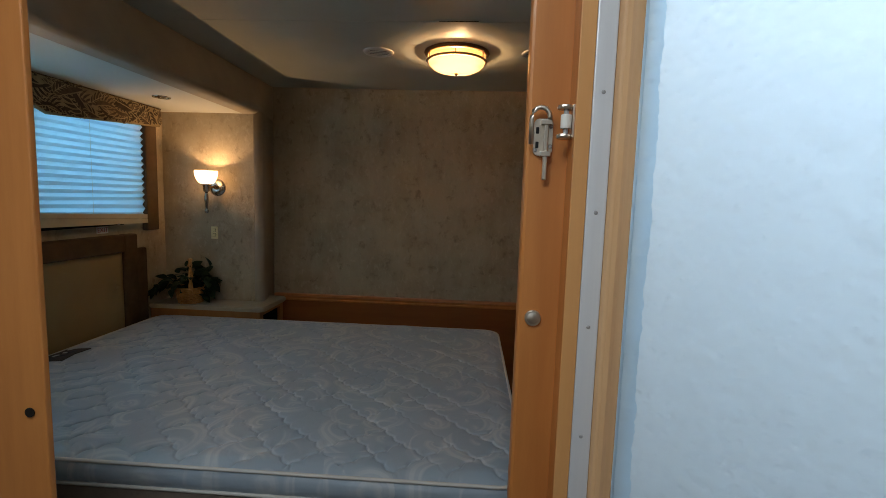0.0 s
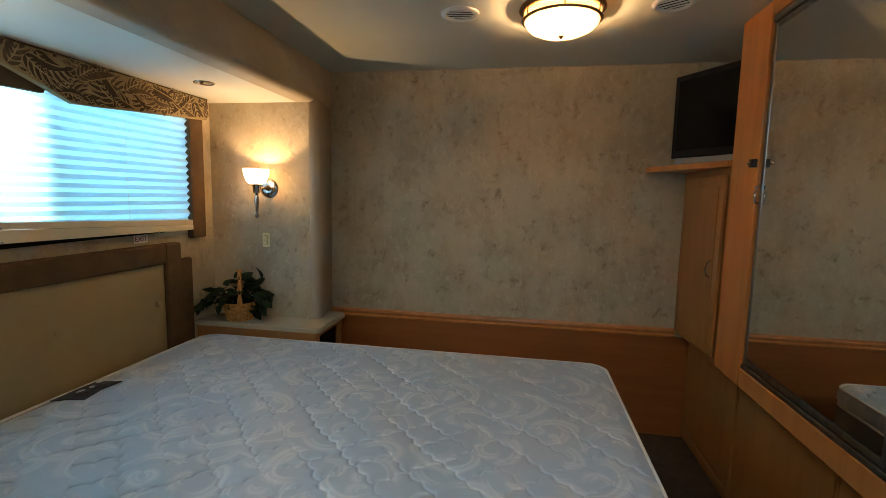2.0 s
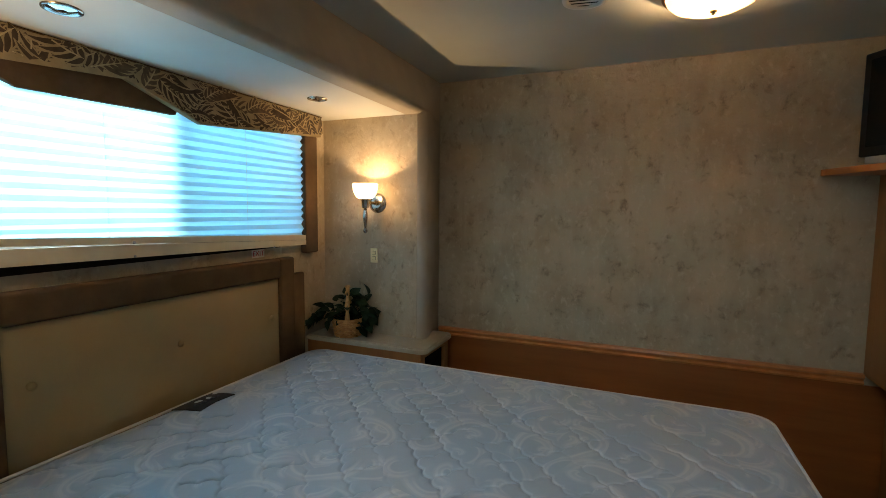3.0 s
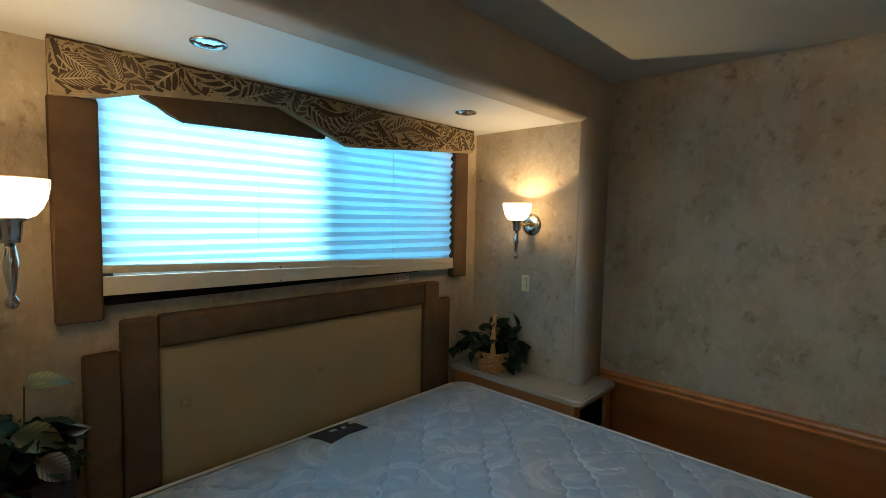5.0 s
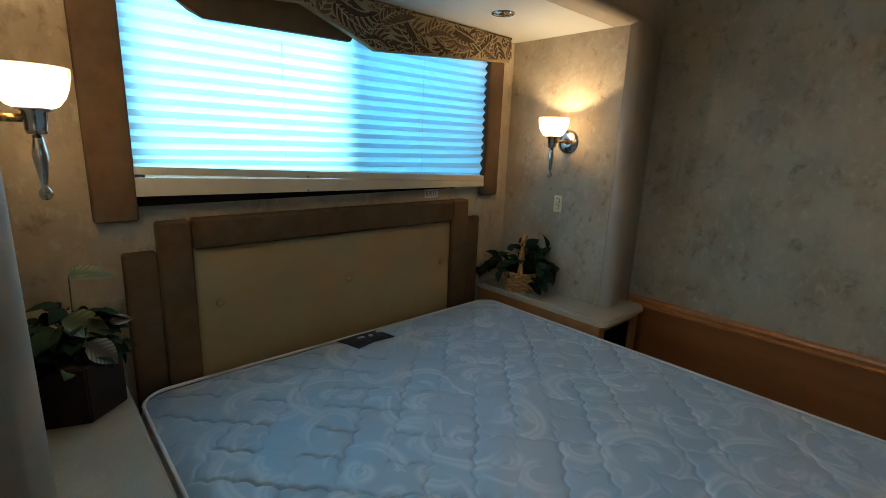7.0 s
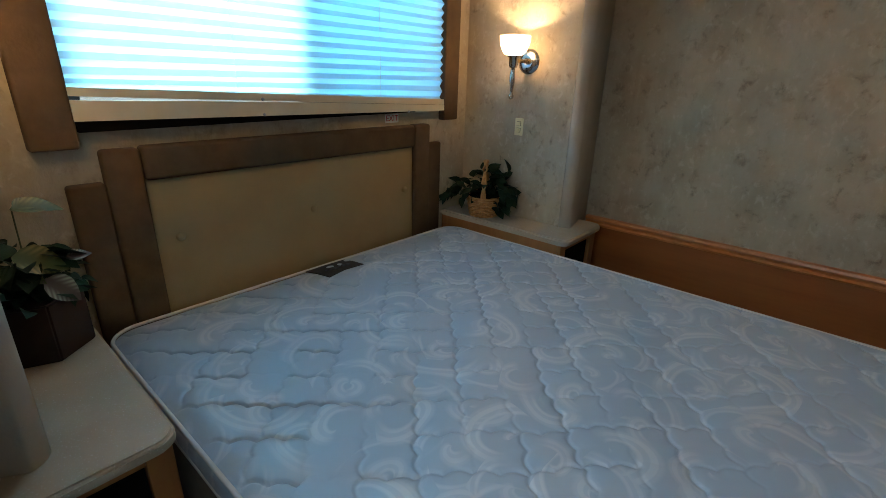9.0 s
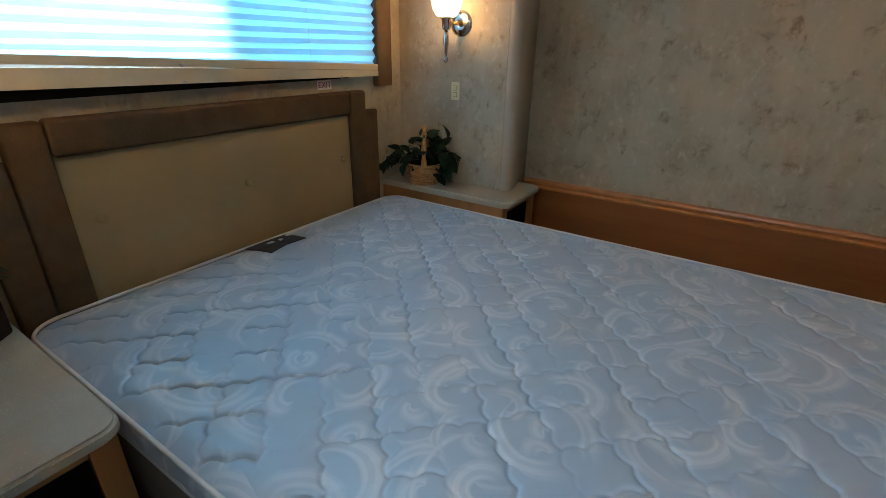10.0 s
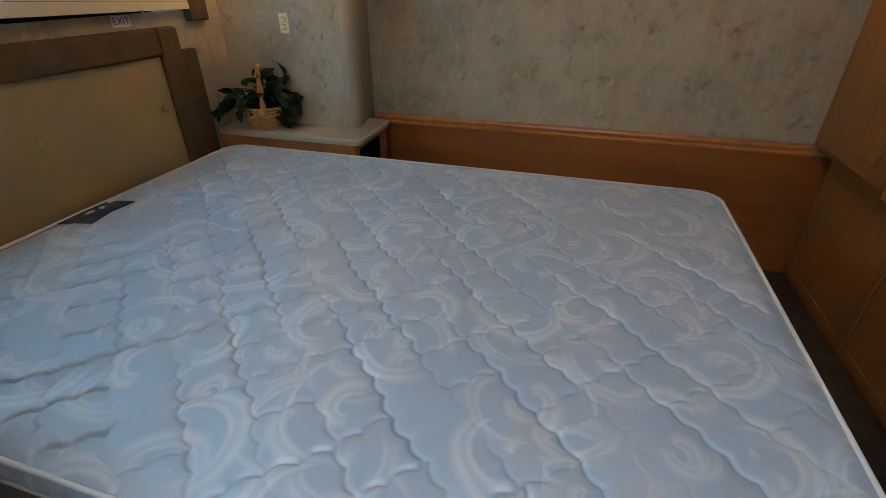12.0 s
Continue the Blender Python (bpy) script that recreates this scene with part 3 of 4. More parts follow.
inks = {"dark": bm_new(), "brown": bm_new(), "pale": bm_new(), "tan": bm_new()}
leaf_rng = random.Random(21)
for n in range(84):
    # fronds: a bent rib with broad strokes on both sides, set along the board in three rows
    y = 1.34 + 1.74 * ((n * 0.618) % 1.0)
    z = (1.745, 1.80, 1.86)[n % 3] + leaf_rng.uniform(-0.02, 0.02)
    a, bend = leaf_rng.choice((0.4, 0.9, 2.2, 2.8, -0.5, -0.9, 3.6)) + leaf_rng.uniform(-0.3, 0.3), leaf_rng.uniform(-0.9, 0.9)
    size, lift = leaf_rng.uniform(0.12, 0.19), 0.0005 + 0.00003 * n
    ink = ("dark", "brown", "dark")[n % 3]
    for i in range(8):
        u = i / 8
        ang = a + bend * u
        lift += 0.0000016
        py_, pz_ = y + math.cos(ang) * size * u, z + math.sin(ang) * size * u
        reach = size * (0.14 + 0.36 * math.sin(math.pi * (0.15 + 0.8 * u)))
        for side in (1, -1):
            lean = ang + side * (0.95 - 0.4 * u)
            stroke(inks["tan"], py_, pz_, lean, reach * 1.12, size * 0.15, -side * 0.6, lift + (0.0000008 if side > 0 else 0.0))
            stroke(inks[ink], py_, pz_, lean, reach, size * 0.085, -side * 0.6, lift + 0.000014 + (0.0000008 if side > 0 else 0.0))
    stroke(inks["pale"], y, z, a, size, size * 0.030, bend, lift + 0.000017)
for (y, z, a, size) in ((1.392, 1.845, -0.55, 0.085), (1.385, 1.775, 0.25, 0.085), (1.52, 1.80, 1.9, 0.075)):
    # broad leaves with pale ribs
    for i in range(9):
        u = i / 9
        for side in (1, -1):
            p = (y + math.cos(a) * size * u, z + math.sin(a) * size * u)
            stroke(inks["brown"], *p, a + side * 0.8, size * 0.5 * math.sin(math.pi * (0.2 + 0.75 * u)), size * 0.14, -side * 0.4, 0.0032 + 0.000004 * i + 0.000002 * side)
            stroke(inks["pale"], *p, a + side * 0.8, size * 0.46 * math.sin(math.pi * (0.2 + 0.75 * u)), size * 0.03, -side * 0.4, 0.0033 + 0.000004 * i + 0.000002 * side)
    stroke(inks["pale"], y, z, a, size, size * 0.06, 0.0, 0.0034)
for ink, mat in (("dark", M_INKDARK), ("brown", M_INKBROWN), ("pale", M_INKPALE), ("tan", M_CLOTH)):
    part("leaf_print", inks[ink], mat, board, ink + " printed leaves")["kind"] = "stuff"
bm = bm_new()
prism(bm, [(1.58, 1.786), (1.99, 1.824), (2.20, 1.755), (2.19, 1.733), (1.688, 1.717), (1.575, 1.776)], "x", VX1 - 0.058, VX1 - 0.032)
part("swag", bm, M_SUEDE, pelmet, "plain brown suede swag")
part("piping", tube(bm_new(), [(VX1 - 0.006, 1.365, 1.879), (VX1 - 0.006, 3.055, 1.879)], 0.005, 8), M_SUEDE, pelmet)
for y0, y1, z0, z1 in ((1.365, 1.474, 1.125, 1.744), (2.948, 3.052, 1.132, 1.776)):
    part("side_panel", box(bm_new(), WEST + 0.002, VX1 - 0.032, y0, y1, z0, z1, 0.008, 3), M_SUEDE, pelmet, "brown suede side panel", True)

sign = thing("exit_sign", "small white exit sign with red lettering on the wall", "sign", at=(WEST + 0.001, 2.637, 1.152))
part("plate", box(bm_new(), 0, 0.003, -0.040, 0.040, -0.019, 0.019, 0.001), M_WHITE, sign)
cu = bpy.data.curves.new("letters", "FONT")
cu.body, cu.size, cu.align_x, cu.align_y, cu.extrude = "EXIT", 0.036, "CENTER", "CENTER", 0.0004
tmp = new("letters", cu)
dg = bpy.context.evaluated_depsgraph_get()
me = bpy.data.meshes.new_from_object(tmp.evaluated_get(dg))
bpy.data.objects.remove(tmp)
me.materials.clear()
me.materials.append(M_RED)
letters = new("letters", me)
letters.parent = sign
letters.matrix_basis = Matrix.Translation((0.0036, 0, 0)) @ pose(0, 0, 0, 90, 0, 90)
letters["label"] = "red printed word EXIT"

# ---- headboard ----
HX = -1.958
head = thing("headboard", "upholstered headboard, brown suede frame around beige buttoned panel", "headboard")


def pad(y0, y1, z0, z1, x1, bev, mat, name, label=""):
    return part(name, box(bm_new(), WEST + 0.002, x1, y0, y1, z0, z1, bev, 4), mat, head, label, True)


pad(1.420, 1.5105, 0.30, 1.028, HX - 0.012, 0.010, M_SUEDE, "wing", "brown suede wing")
pad(2.8435, 2.935, 0.30, 1.030, HX - 0.012, 0.010, M_SUEDE, "wing", "brown suede wing")
pad(1.5115, 1.6085, 0.30, 1.118, HX, 0.012, M_SUEDE, "stile", "brown suede stile")
pad(2.7385, 2.8425, 0.30, 1.122, HX, 0.012, M_SUEDE, "stile", "brown suede stile")
pad(1.6095, 2.7375, 1.020, 1.122, HX + 0.003, 0.014, M_SUEDE, "top_rail", "brown suede top rail")
bm = bm_new()
NY, NZ = 60, 30
BUTTONS = ((1.680, 0.826), (2.180, 0.826), (2.684, 0.826))
g = []
for j in range(NZ + 1):
    r = []
    for i in range(NY + 1):
        y, z = 1.606 + 1.134 * i / NY, 0.42 + 0.606 * j / NZ
        e = min(i, NY - i, NZ - j) / 5.0
        x = HX - 0.022 + 0.014 * min(1, e) ** 0.5
        for by, bz in BUTTONS:
            x -= 0.010 * math.exp(-((y - by) ** 2 + (z - bz) ** 2) / 0.0012)
        r.append(bm.verts.new((x, y, z)))
    g.append(r)
for j in range(NZ):
    for i in range(NY):
        bm.faces.new((g[j][i], g[j][i + 1], g[j + 1][i + 1], g[j + 1][i]))
part("panel", bm, M_TAUPE, head, "beige upholstered panel", True)
for by, bz in BUTTONS:
    part("button", lathe(bm_new(), [(0.0, 0.011), (0.008, 0.009), (0.013, 0.004), (0.014, -0.003)], (HX - 0.016, by, bz), "x", 20), M_TAUPE, head, "fabric-covered button", True)


# ---- bed ----
def damask():
    m = bpy.data.materials.new("damask_ticking")
    m.use_nodes = True
    n, l = m.node_tree.nodes, m.node_tree.links
    p = n["Principled BSDF"]
    p.inputs["Roughness"].default_value = 0.42
    p.inputs["Specular IOR Level"].default_value = 0.85
    p.inputs["Sheen Weight"].default_value = 0.15
    co = n.new("ShaderNodeTexCoord")

    def math_node(op, a, b=None, c=None):
        t = n.new("ShaderNodeMath")
        t.operation = op
        for i, v in enumerate((a, b, c)):
            if v is None:
                continue
            if isinstance(v, (int, float)):
                t.inputs[i].default_value = v
            else:
                l.new(v, t.inputs[i])
        return t.outputs[0]

    def smooth(v, lo, hi):
        t = n.new("ShaderNodeMapRange")
        t.interpolation_type = "SMOOTHSTEP"
        t.inputs[1].default_value, t.inputs[2].default_value = lo, hi
        l.new(v, t.inputs[0])
        return t.outputs[0]

    def scroll(scale, turn, tight, shift):
        warp = n.new("ShaderNodeTexNoise")
        warp.inputs["Scale"].default_value = 3.5
        warp.inputs["Detail"].default_value = 1
        ad = n.new("ShaderNodeVectorMath")
        ad.operation = "ADD"
        ad.inputs[1].default_value = (shift, shift * 1.7, 0)
        l.new(co.outputs["Object"], ad.inputs[0])
        fl = n.new("ShaderNodeVectorMath")
        fl.operation = "MULTIPLY"
        fl.inputs[1].default_value = (1, 1, 0)
        l.new(ad.outputs[0], fl.inputs[0])
        l.new(fl.outputs[0], warp.inputs["Vector"])
        w = n.new("ShaderNodeVectorMath")
        w.operation = "MULTIPLY_ADD"
        w.inputs[1].default_value = (0.10, 0.10, 0)
        l.new(warp.outputs["Color"], w.inputs[0])
        l.new(fl.outputs[0], w.inputs[2])
        vo = n.new("ShaderNodeTexVoronoi")
        vo.voronoi_dimensions = "2D"
        vo.inputs["Scale"].default_value = scale
        vo.inputs["Randomness"].default_value = 0.8
        l.new(w.outputs[0], vo.inputs["Vector"])
        sub = n.new("ShaderNodeVectorMath")
        sub.operation = "SUBTRACT"
        l.new(w.outputs[0], sub.inputs[0])
        l.new(vo.outputs["Position"], sub.inputs[1])
        sep = n.new("ShaderNodeSeparateXYZ")
        l.new(sub.outputs[0], sep.inputs[0])
        ang = math_node("ARCTAN2", sep.outputs["Y"], sep.outputs["X"])
        ph = math_node("MULTIPLY_ADD", vo.outputs["Distance"], tight, math_node("MULTIPLY", ang, turn))
        cell = n.new("ShaderNodeSeparateColor")
        l.new(vo.outputs["Color"], cell.inputs[0])
        ph = math_node("MULTIPLY_ADD", cell.outputs[0], 6.28, ph)
        fine = smooth(math_node("SINE", math_node("MULTIPLY", ph, 4.0)), -0.5, 0.3)
        band = math_node("MULTIPLY", smooth(math_node("SINE", ph), -0.10, 0.50), math_node("MULTIPLY_ADD", fine, 0.5, 0.5))
        swell = smooth(math_node("SINE", math_node("MULTIPLY_ADD", cell.outputs[1], 6.28, ang)), -0.5, 0.5)
        rim = math_node("SUBTRACT", 1.0, smooth(vo.outputs["Distance"], 0.52, 0.70))
        return math_node("MULTIPLY", math_node("MULTIPLY", band, swell), rim)

    a = scroll(4.5, 1.0, 14.0, 0.0)
    b = scroll(6.0, -1.0, 13.0, 3.1)
    tot = math_node("MAXIMUM", a, math_node("MULTIPLY", b, 0.8))
    weave = n.new("ShaderNodeTexNoise")
    weave.inputs["Scale"].default_value = 900
    l.new(co.outputs["Object"], weave.inputs["Vector"])
    blotch = n.new("ShaderNodeTexNoise")
    blotch.inputs["Scale"].default_value = 5
    l.new(co.outputs["Object"], blotch.inputs["Vector"])
    tot = math_node("MULTIPLY", tot, smooth(blotch.outputs[0], 0.10, 0.45))
    mix = n.new("ShaderNodeMix")
    mix.data_type = "RGBA"
    l.new(tot, mix.inputs[0])
    mix.inputs[6].default_value = (0.330, 0.425, 0.525, 1)
    mix.inputs[7].default_value = (0.495, 0.560, 0.615, 1)
    l.new(mix.outputs[2], p.inputs["Base Color"])
    bp = n.new("ShaderNodeBump")
    bp.inputs["Strength"].default_value = 0.15
    bp.inputs["Distance"].default_value = 0.002
    l.new(weave.outputs[0], bp.inputs["Height"])
    l.new(bp.outputs[0], p.inputs["Normal"])
    return m


M_DAMASK = damask()
MX0, MX1, MY0, MY1, MTOP = -1.928, 0.197, 1.416, 2.974, 0.607
bed = thing("mattress", "bare quilted pale blue-grey mattress with scroll pattern", "mattress")
NX, NYY = 600, 440
cx, cy, hx, hy, R = (MX0 + MX1) / 2, (MY0 + MY1) / 2, (MX1 - MX0) / 2, (MY1 - MY0) / 2, 0.085
gx, gy = np.meshgrid(np.linspace(-hx, hx, NX), np.linspace(-hy, hy, NYY), indexing="ij")
ax_, ay_ = np.maximum(np.abs(gx) - (hx - R), 0), np.maximum(np.abs(gy) - (hy - R), 0)
inner = (ax_ > 0) & (ay_ > 0)
ln = np.sqrt(ax_ ** 2 + ay_ ** 2) + 1e-9
mx = np.maximum(ax_, ay_)
px = np.where(inner, np.sign(gx) * (hx - R + ax_ / ln * mx), gx)
py = np.where(inner, np.sign(gy) * (hy - R + ay_ / ln * mx), gy)
edge = np.minimum(np.minimum(hx - np.abs(px), hy - np.abs(py)), np.where(inner, R - np.sqrt(np.maximum((np.abs(px) - hx + R), 0) ** 2 + np.maximum((np.abs(py) - hy + R), 0) ** 2), 9))
wx, wy = px + cx, py + cy
# diamond quilting in scalloped lines, both ways at 45 degrees
SP = 0.111
s_, t_ = (wx + wy) / 1.41421 - 0.555, (wx - wy) / 1.41421 + 2.1425
sa = s_ + 0.004 * np.sin(t_ * 2 * np.pi / 0.222 + np.round(s_ / SP) * 2.1) + 0.0110 * (np.abs(np.sin(t_ * np.pi / 0.0555)) - 0.6) + 0.006 * np.sin(t_ * 3.7 + 1.0) + 0.003 * np.sin(t_ * 13 + s_ * 5)
ta = t_ + 0.004 * np.sin(s_ * 2 * np.pi / 0.222 + np.round(t_ / SP) * 1.7) + 0.0110 * (np.abs(np.sin(s_ * np.pi / 0.0555 + 0.5)) - 0.6) + 0.006 * np.sin(s_ * 4.3) + 0.004 * np.sin(s_ * 15 + t_ * 6)
ia, ib = np.round(sa / SP), np.round(ta / SP)
da, db = np.abs(sa - ia * SP), np.abs(ta - ib * SP)
hash_ = np.modf(np.abs(np.sin(np.floor(sa / SP) * 3.7 + ib * 7.31) * 9631.7))[0]
wane = np.clip(1.15 - 0.62 * (s_ + 0.35), 0.25, 1.0)
pull_a = (0.55 + 0.45 * np.sin(t_ * 7.0 + ia * 2.3)) * np.clip(0.55 + 0.5 * (s_ + 0.3), 0.35, 0.85)
pull_b = np.where(hash_ > 0.22, 0.5 + 0.5 * hash_, 0.06) * wane
puff = np.minimum(1 - pull_a * np.exp(-da / 0.015), 1 - pull_b * np.exp(-db / 0.015))
stitch = np.maximum(pull_a * np.exp(-(da / 0.0030) ** 2), pull_b * np.exp(-(db / 0.0030) ** 2))
quilt = 0.0075 * puff - 0.0080 * stitch - 0.003
lumps = 0.004 * np.sin(wx * 5.1 + 1) * np.sin(wy * 6.3) + 0.0025 * np.sin(wx * 17 + wy * 9)
fade = np.clip(edge / 0.06, 0, 1)
crease = -1.795 - 0.12 * (wy - 1.70)
slope = np.clip((crease - wx) / 0.10, 0, 1) * np.clip((2.35 - wy) / 0.25, 0, 1)
pz = MTOP - 0.014 * (1 - fade) ** 2 - 0.007 * slope - 0.001 + (quilt + lumps) * np.clip(edge / 0.04, 0, 1)
verts = np.stack([wx, wy, pz], -1).reshape(-1, 3)
idx = np.arange(NX * NYY).reshape(NX, NYY)
quads = np.stack([idx[:-1, :-1], idx[1:, :-1], idx[1:, 1:], idx[:-1, 1:]], -1).reshape(-1, 4)
me = bpy.data.meshes.new("top_panel")
me.from_pydata(verts.tolist(), [], quads.tolist())
for f in me.polygons:
    f.use_smooth = True
me.materials.append(M_DAMASK)
top = new("top_panel", me)
top.parent = bed
top["label"] = "quilted damask top panel"


def outline(grow, k=8):
    out = []
    for (sx, sy, a0) in ((1, 1, 0), (-1, 1, 90), (-1, -1, 180), (1, -1, 270)):
        for i in range(k + 1):
            a = radians(a0 + 90 * i / k)
            out.append((cx + sx * (hx - R) + (R + grow) * math.cos(a), cy + sy * (hy - R) + (R + grow) * math.sin(a)))
    # extra points along the straight sides
    full = []
    for i, p in enumerate(out):
        q = out[(i + 1) % len(out)]
        steps = max(1, int(math.hypot(q[0] - p[0], q[1] - p[1]) / 0.035))
        full += [(p[0] + (q[0] - p[0]) * j / steps, p[1] + (q[1] - p[1]) * j / steps) for j in range(steps)]
    return full


def band(z0, z1, puff, rows, scallop=0.0):
    bm = bm_new()
    base = outline(0)
    rings = []
    for r in range(rows + 1):
        u = r / rows
        ring = []
        for i, (x, y) in enumerate(base):
            d = Vector((x - cx, y - cy)).normalized()
            w = puff * math.sin(math.pi * u) ** 0.6 if 0 < u < 1 else 0
            w *= 1 - scallop * abs(math.sin(i * 0.9 + 3.1 * u)) ** 6
            ex = outline_dirs[i]
            ring.append(bm.verts.new((x + ex[0] * w, y + ex[1] * w, z0 + (z1 - z0) * u)))
        rings.append(ring)
    for a, b in zip(rings, rings[1:]):
        for i in range(len(base)):
            bm.faces.new((a[i], a[(i + 1) % len(base)], b[(i + 1) % len(base)], b[i]))
    return bm


o0, o1 = outline(0), outline(0.01)
outline_dirs = [((b[0] - a[0]) / 0.01, (b[1] - a[1]) / 0.01) for a, b in zip(o0, o1 if len(o1) == len(o0) else o0)]
part("border", band(0.526, 0.586, 0.012, 6, 0.5), M_DAMASK, bed, "quilted damask border", True)
part("lower_border", band(0.345, 0.516, 0.012, 8, 0.4), M_BOXSIDE, bed, "brownish quilted lower border", True)


def loop_tube(z, r, grow):
    bm = bm_new()
    pts = outline(grow)
    rings = []
    k = len(pts)
    for i in range(k):
        a, b = Vector(pts[i - 1]), Vector(pts[(i + 1) % k])
        t = (b - a).normalized()
        nn = Vector((t.y, -t.x))
        c = Vector(pts[i])
        rings.append([bm.verts.new((c.x + nn.x * r * math.cos(q * math.pi / 3), c.y + nn.y * r * math.cos(q * math.pi / 3), z + r * math.sin(q * math.pi / 3))) for q in range(6)])
    for i in range(k):
        a, b = rings[i], rings[(i + 1) % k]
        for q in range(6):
            bm.faces.new((a[q], a[(q + 1) % 6], b[(q + 1) % 6], b[q]))
    return bm


for z in (0.593, 0.521):
    part("piping", loop_tube(z, 0.0055, 0.002), M_PIPING, bed, "off-white corded piping", True)
bm = bm_new()
TAG = ((-1.908, 2.080), (-1.912, 2.170), (-1.906, 2.264), (-1.850, 2.268), (-1.792, 2.276), (-1.800, 2.190), (-1.782, 2.103), (-1.845, 2.090))
lo = [bm.verts.new((x, y, 0.597 + 0.0125 * min(1, (x + 1.925) / 0.09))) for x, y in TAG]
bm.faces.new(lo)
ex = bmesh.ops.extrude_face_region(bm, geom=list(bm.faces))
for v in [e for e in ex["geom"] if isinstance(e, bmesh.types.BMVert)]:
    v.co.z += 0.003
tag_ob = part("label_patch", bm, M_TAG, bed, "dark navy maker's patch")
bm = bm_new()
for i in range(6):
    box(bm, -1.848 + 0.006 * (i % 2), -1.836 + 0.004 * (i % 3), 2.125 + 0.020 * i, 2.137 + 0.020 * i, 0.606, 0.6135)
part("print_bars", bm, M_PRINT, tag_ob, "grey illegible print")
base = thing("bed_base", "low box bed base in brown fabric under the mattress", "bed base")
part("box", box(bm_new(), MX0 + 0.02, MX1 - 0.03, MY0 + 0.02, MY1 - 0.02, 0.06, 0.343, 0.012), M_BOXSIDE, base)
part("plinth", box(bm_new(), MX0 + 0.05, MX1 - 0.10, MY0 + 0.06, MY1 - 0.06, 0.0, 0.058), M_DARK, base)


# ---- nightstands ----
def nightstand(y0, y1, label):
    """Built into the slide-out; the end away from the bed runs past the post."""
    ns = thing("nightstand", label, "nightstand", "nightstands beside the bed")
    bed_side = y0 if y0 > 2 else y1
    far_side = y1 if y0 > 2 else y0
    s = 1 if y0 > 2 else -1
    x1 = -1.262

    def top(grow):
        r = 0.045
        a = [(WEST + 0.002, bed_side - s * grow), (x1 + grow - r, bed_side - s * grow)]
        a += [(x1 + grow - r + r * math.sin(radians(t)), bed_side - s * grow + s * (r - r * math.cos(radians(t)))) for t in range(15, 91, 15)]
        a += [(x1 + grow - r + r * math.cos(radians(t)), far_side - s * (r - r * math.sin(radians(t)))) for t in range(0, 91, 15)]
        return a + [(WEST + 0.002, far_side)]
    bm = bm_new()
    prism(bm, top(0.0), "z", 0.635, 0.665)
    bmesh.ops.recalc_face_normals(bm, faces=bm.faces)
    bmesh.ops.bevel(bm, geom=[e for e in bm.edges if abs(e.verts[0].co.z - e.verts[1].co.z) < 1e-5], offset=0.007, segments=3, affect="EDGES")
    slab = part("countertop", bm, M_COUNTER, ns, "cream speckled solid-surface top", True)
    slab.data.set_sharp_from_angle(angle=radians(38))
    fx, b, f = x1 - 0.030, bed_side + s * 0.012, far_side - s * 0.012
    ys = sorted((b, f))
    part("side", box(bm_new(), WEST + 0.004, fx - 0.018, *sorted((b, b + s * 0.016)), 0.0, 0.634), M_CABINET, ns)
    part("side", box(bm_new(), WEST + 0.004, fx - 0.018, *sorted((f, f - s * 0.016)), 0.0, 0.634), M_CABINET, ns)
    part("stile", box(bm_new(), fx - 0.017, fx, *sorted((b, b + s * 0.05)), 0.0, 0.634, 0.002), M_CABINET, ns)
    part("stile", box(bm_new(), fx - 0.017, fx, *sorted((f, f - s * 0.05)), 0.0, 0.634, 0.002), M_CABINET, ns)
    iy = sorted((b + s * 0.051, f - s * 0.051))
    part("rail", box(bm_new(), fx - 0.017, fx, *iy, 0.605, 0.634, 0.002), M_CABINET, ns)
    part("door", box(bm_new(), fx - 0.017, fx - 0.001, *iy, 0.0, 0.45, 0.003), M_CABINET, ns)
    # solid near-black block; its colour replaces the shade of an open compartment
    part("niche_shade_block", box(bm_new(), fx - 0.30, fx - 0.019, *iy, 0.449, 0.604), M_DARK, ns, "near-black block in place of a shaded opening")
    return ns


nightstand(2.985, 3.372, "built-in maple nightstand with cream top below a sconce")
nightstand(1.040, 1.385, "built-in maple nightstand with cream top holding a planter")


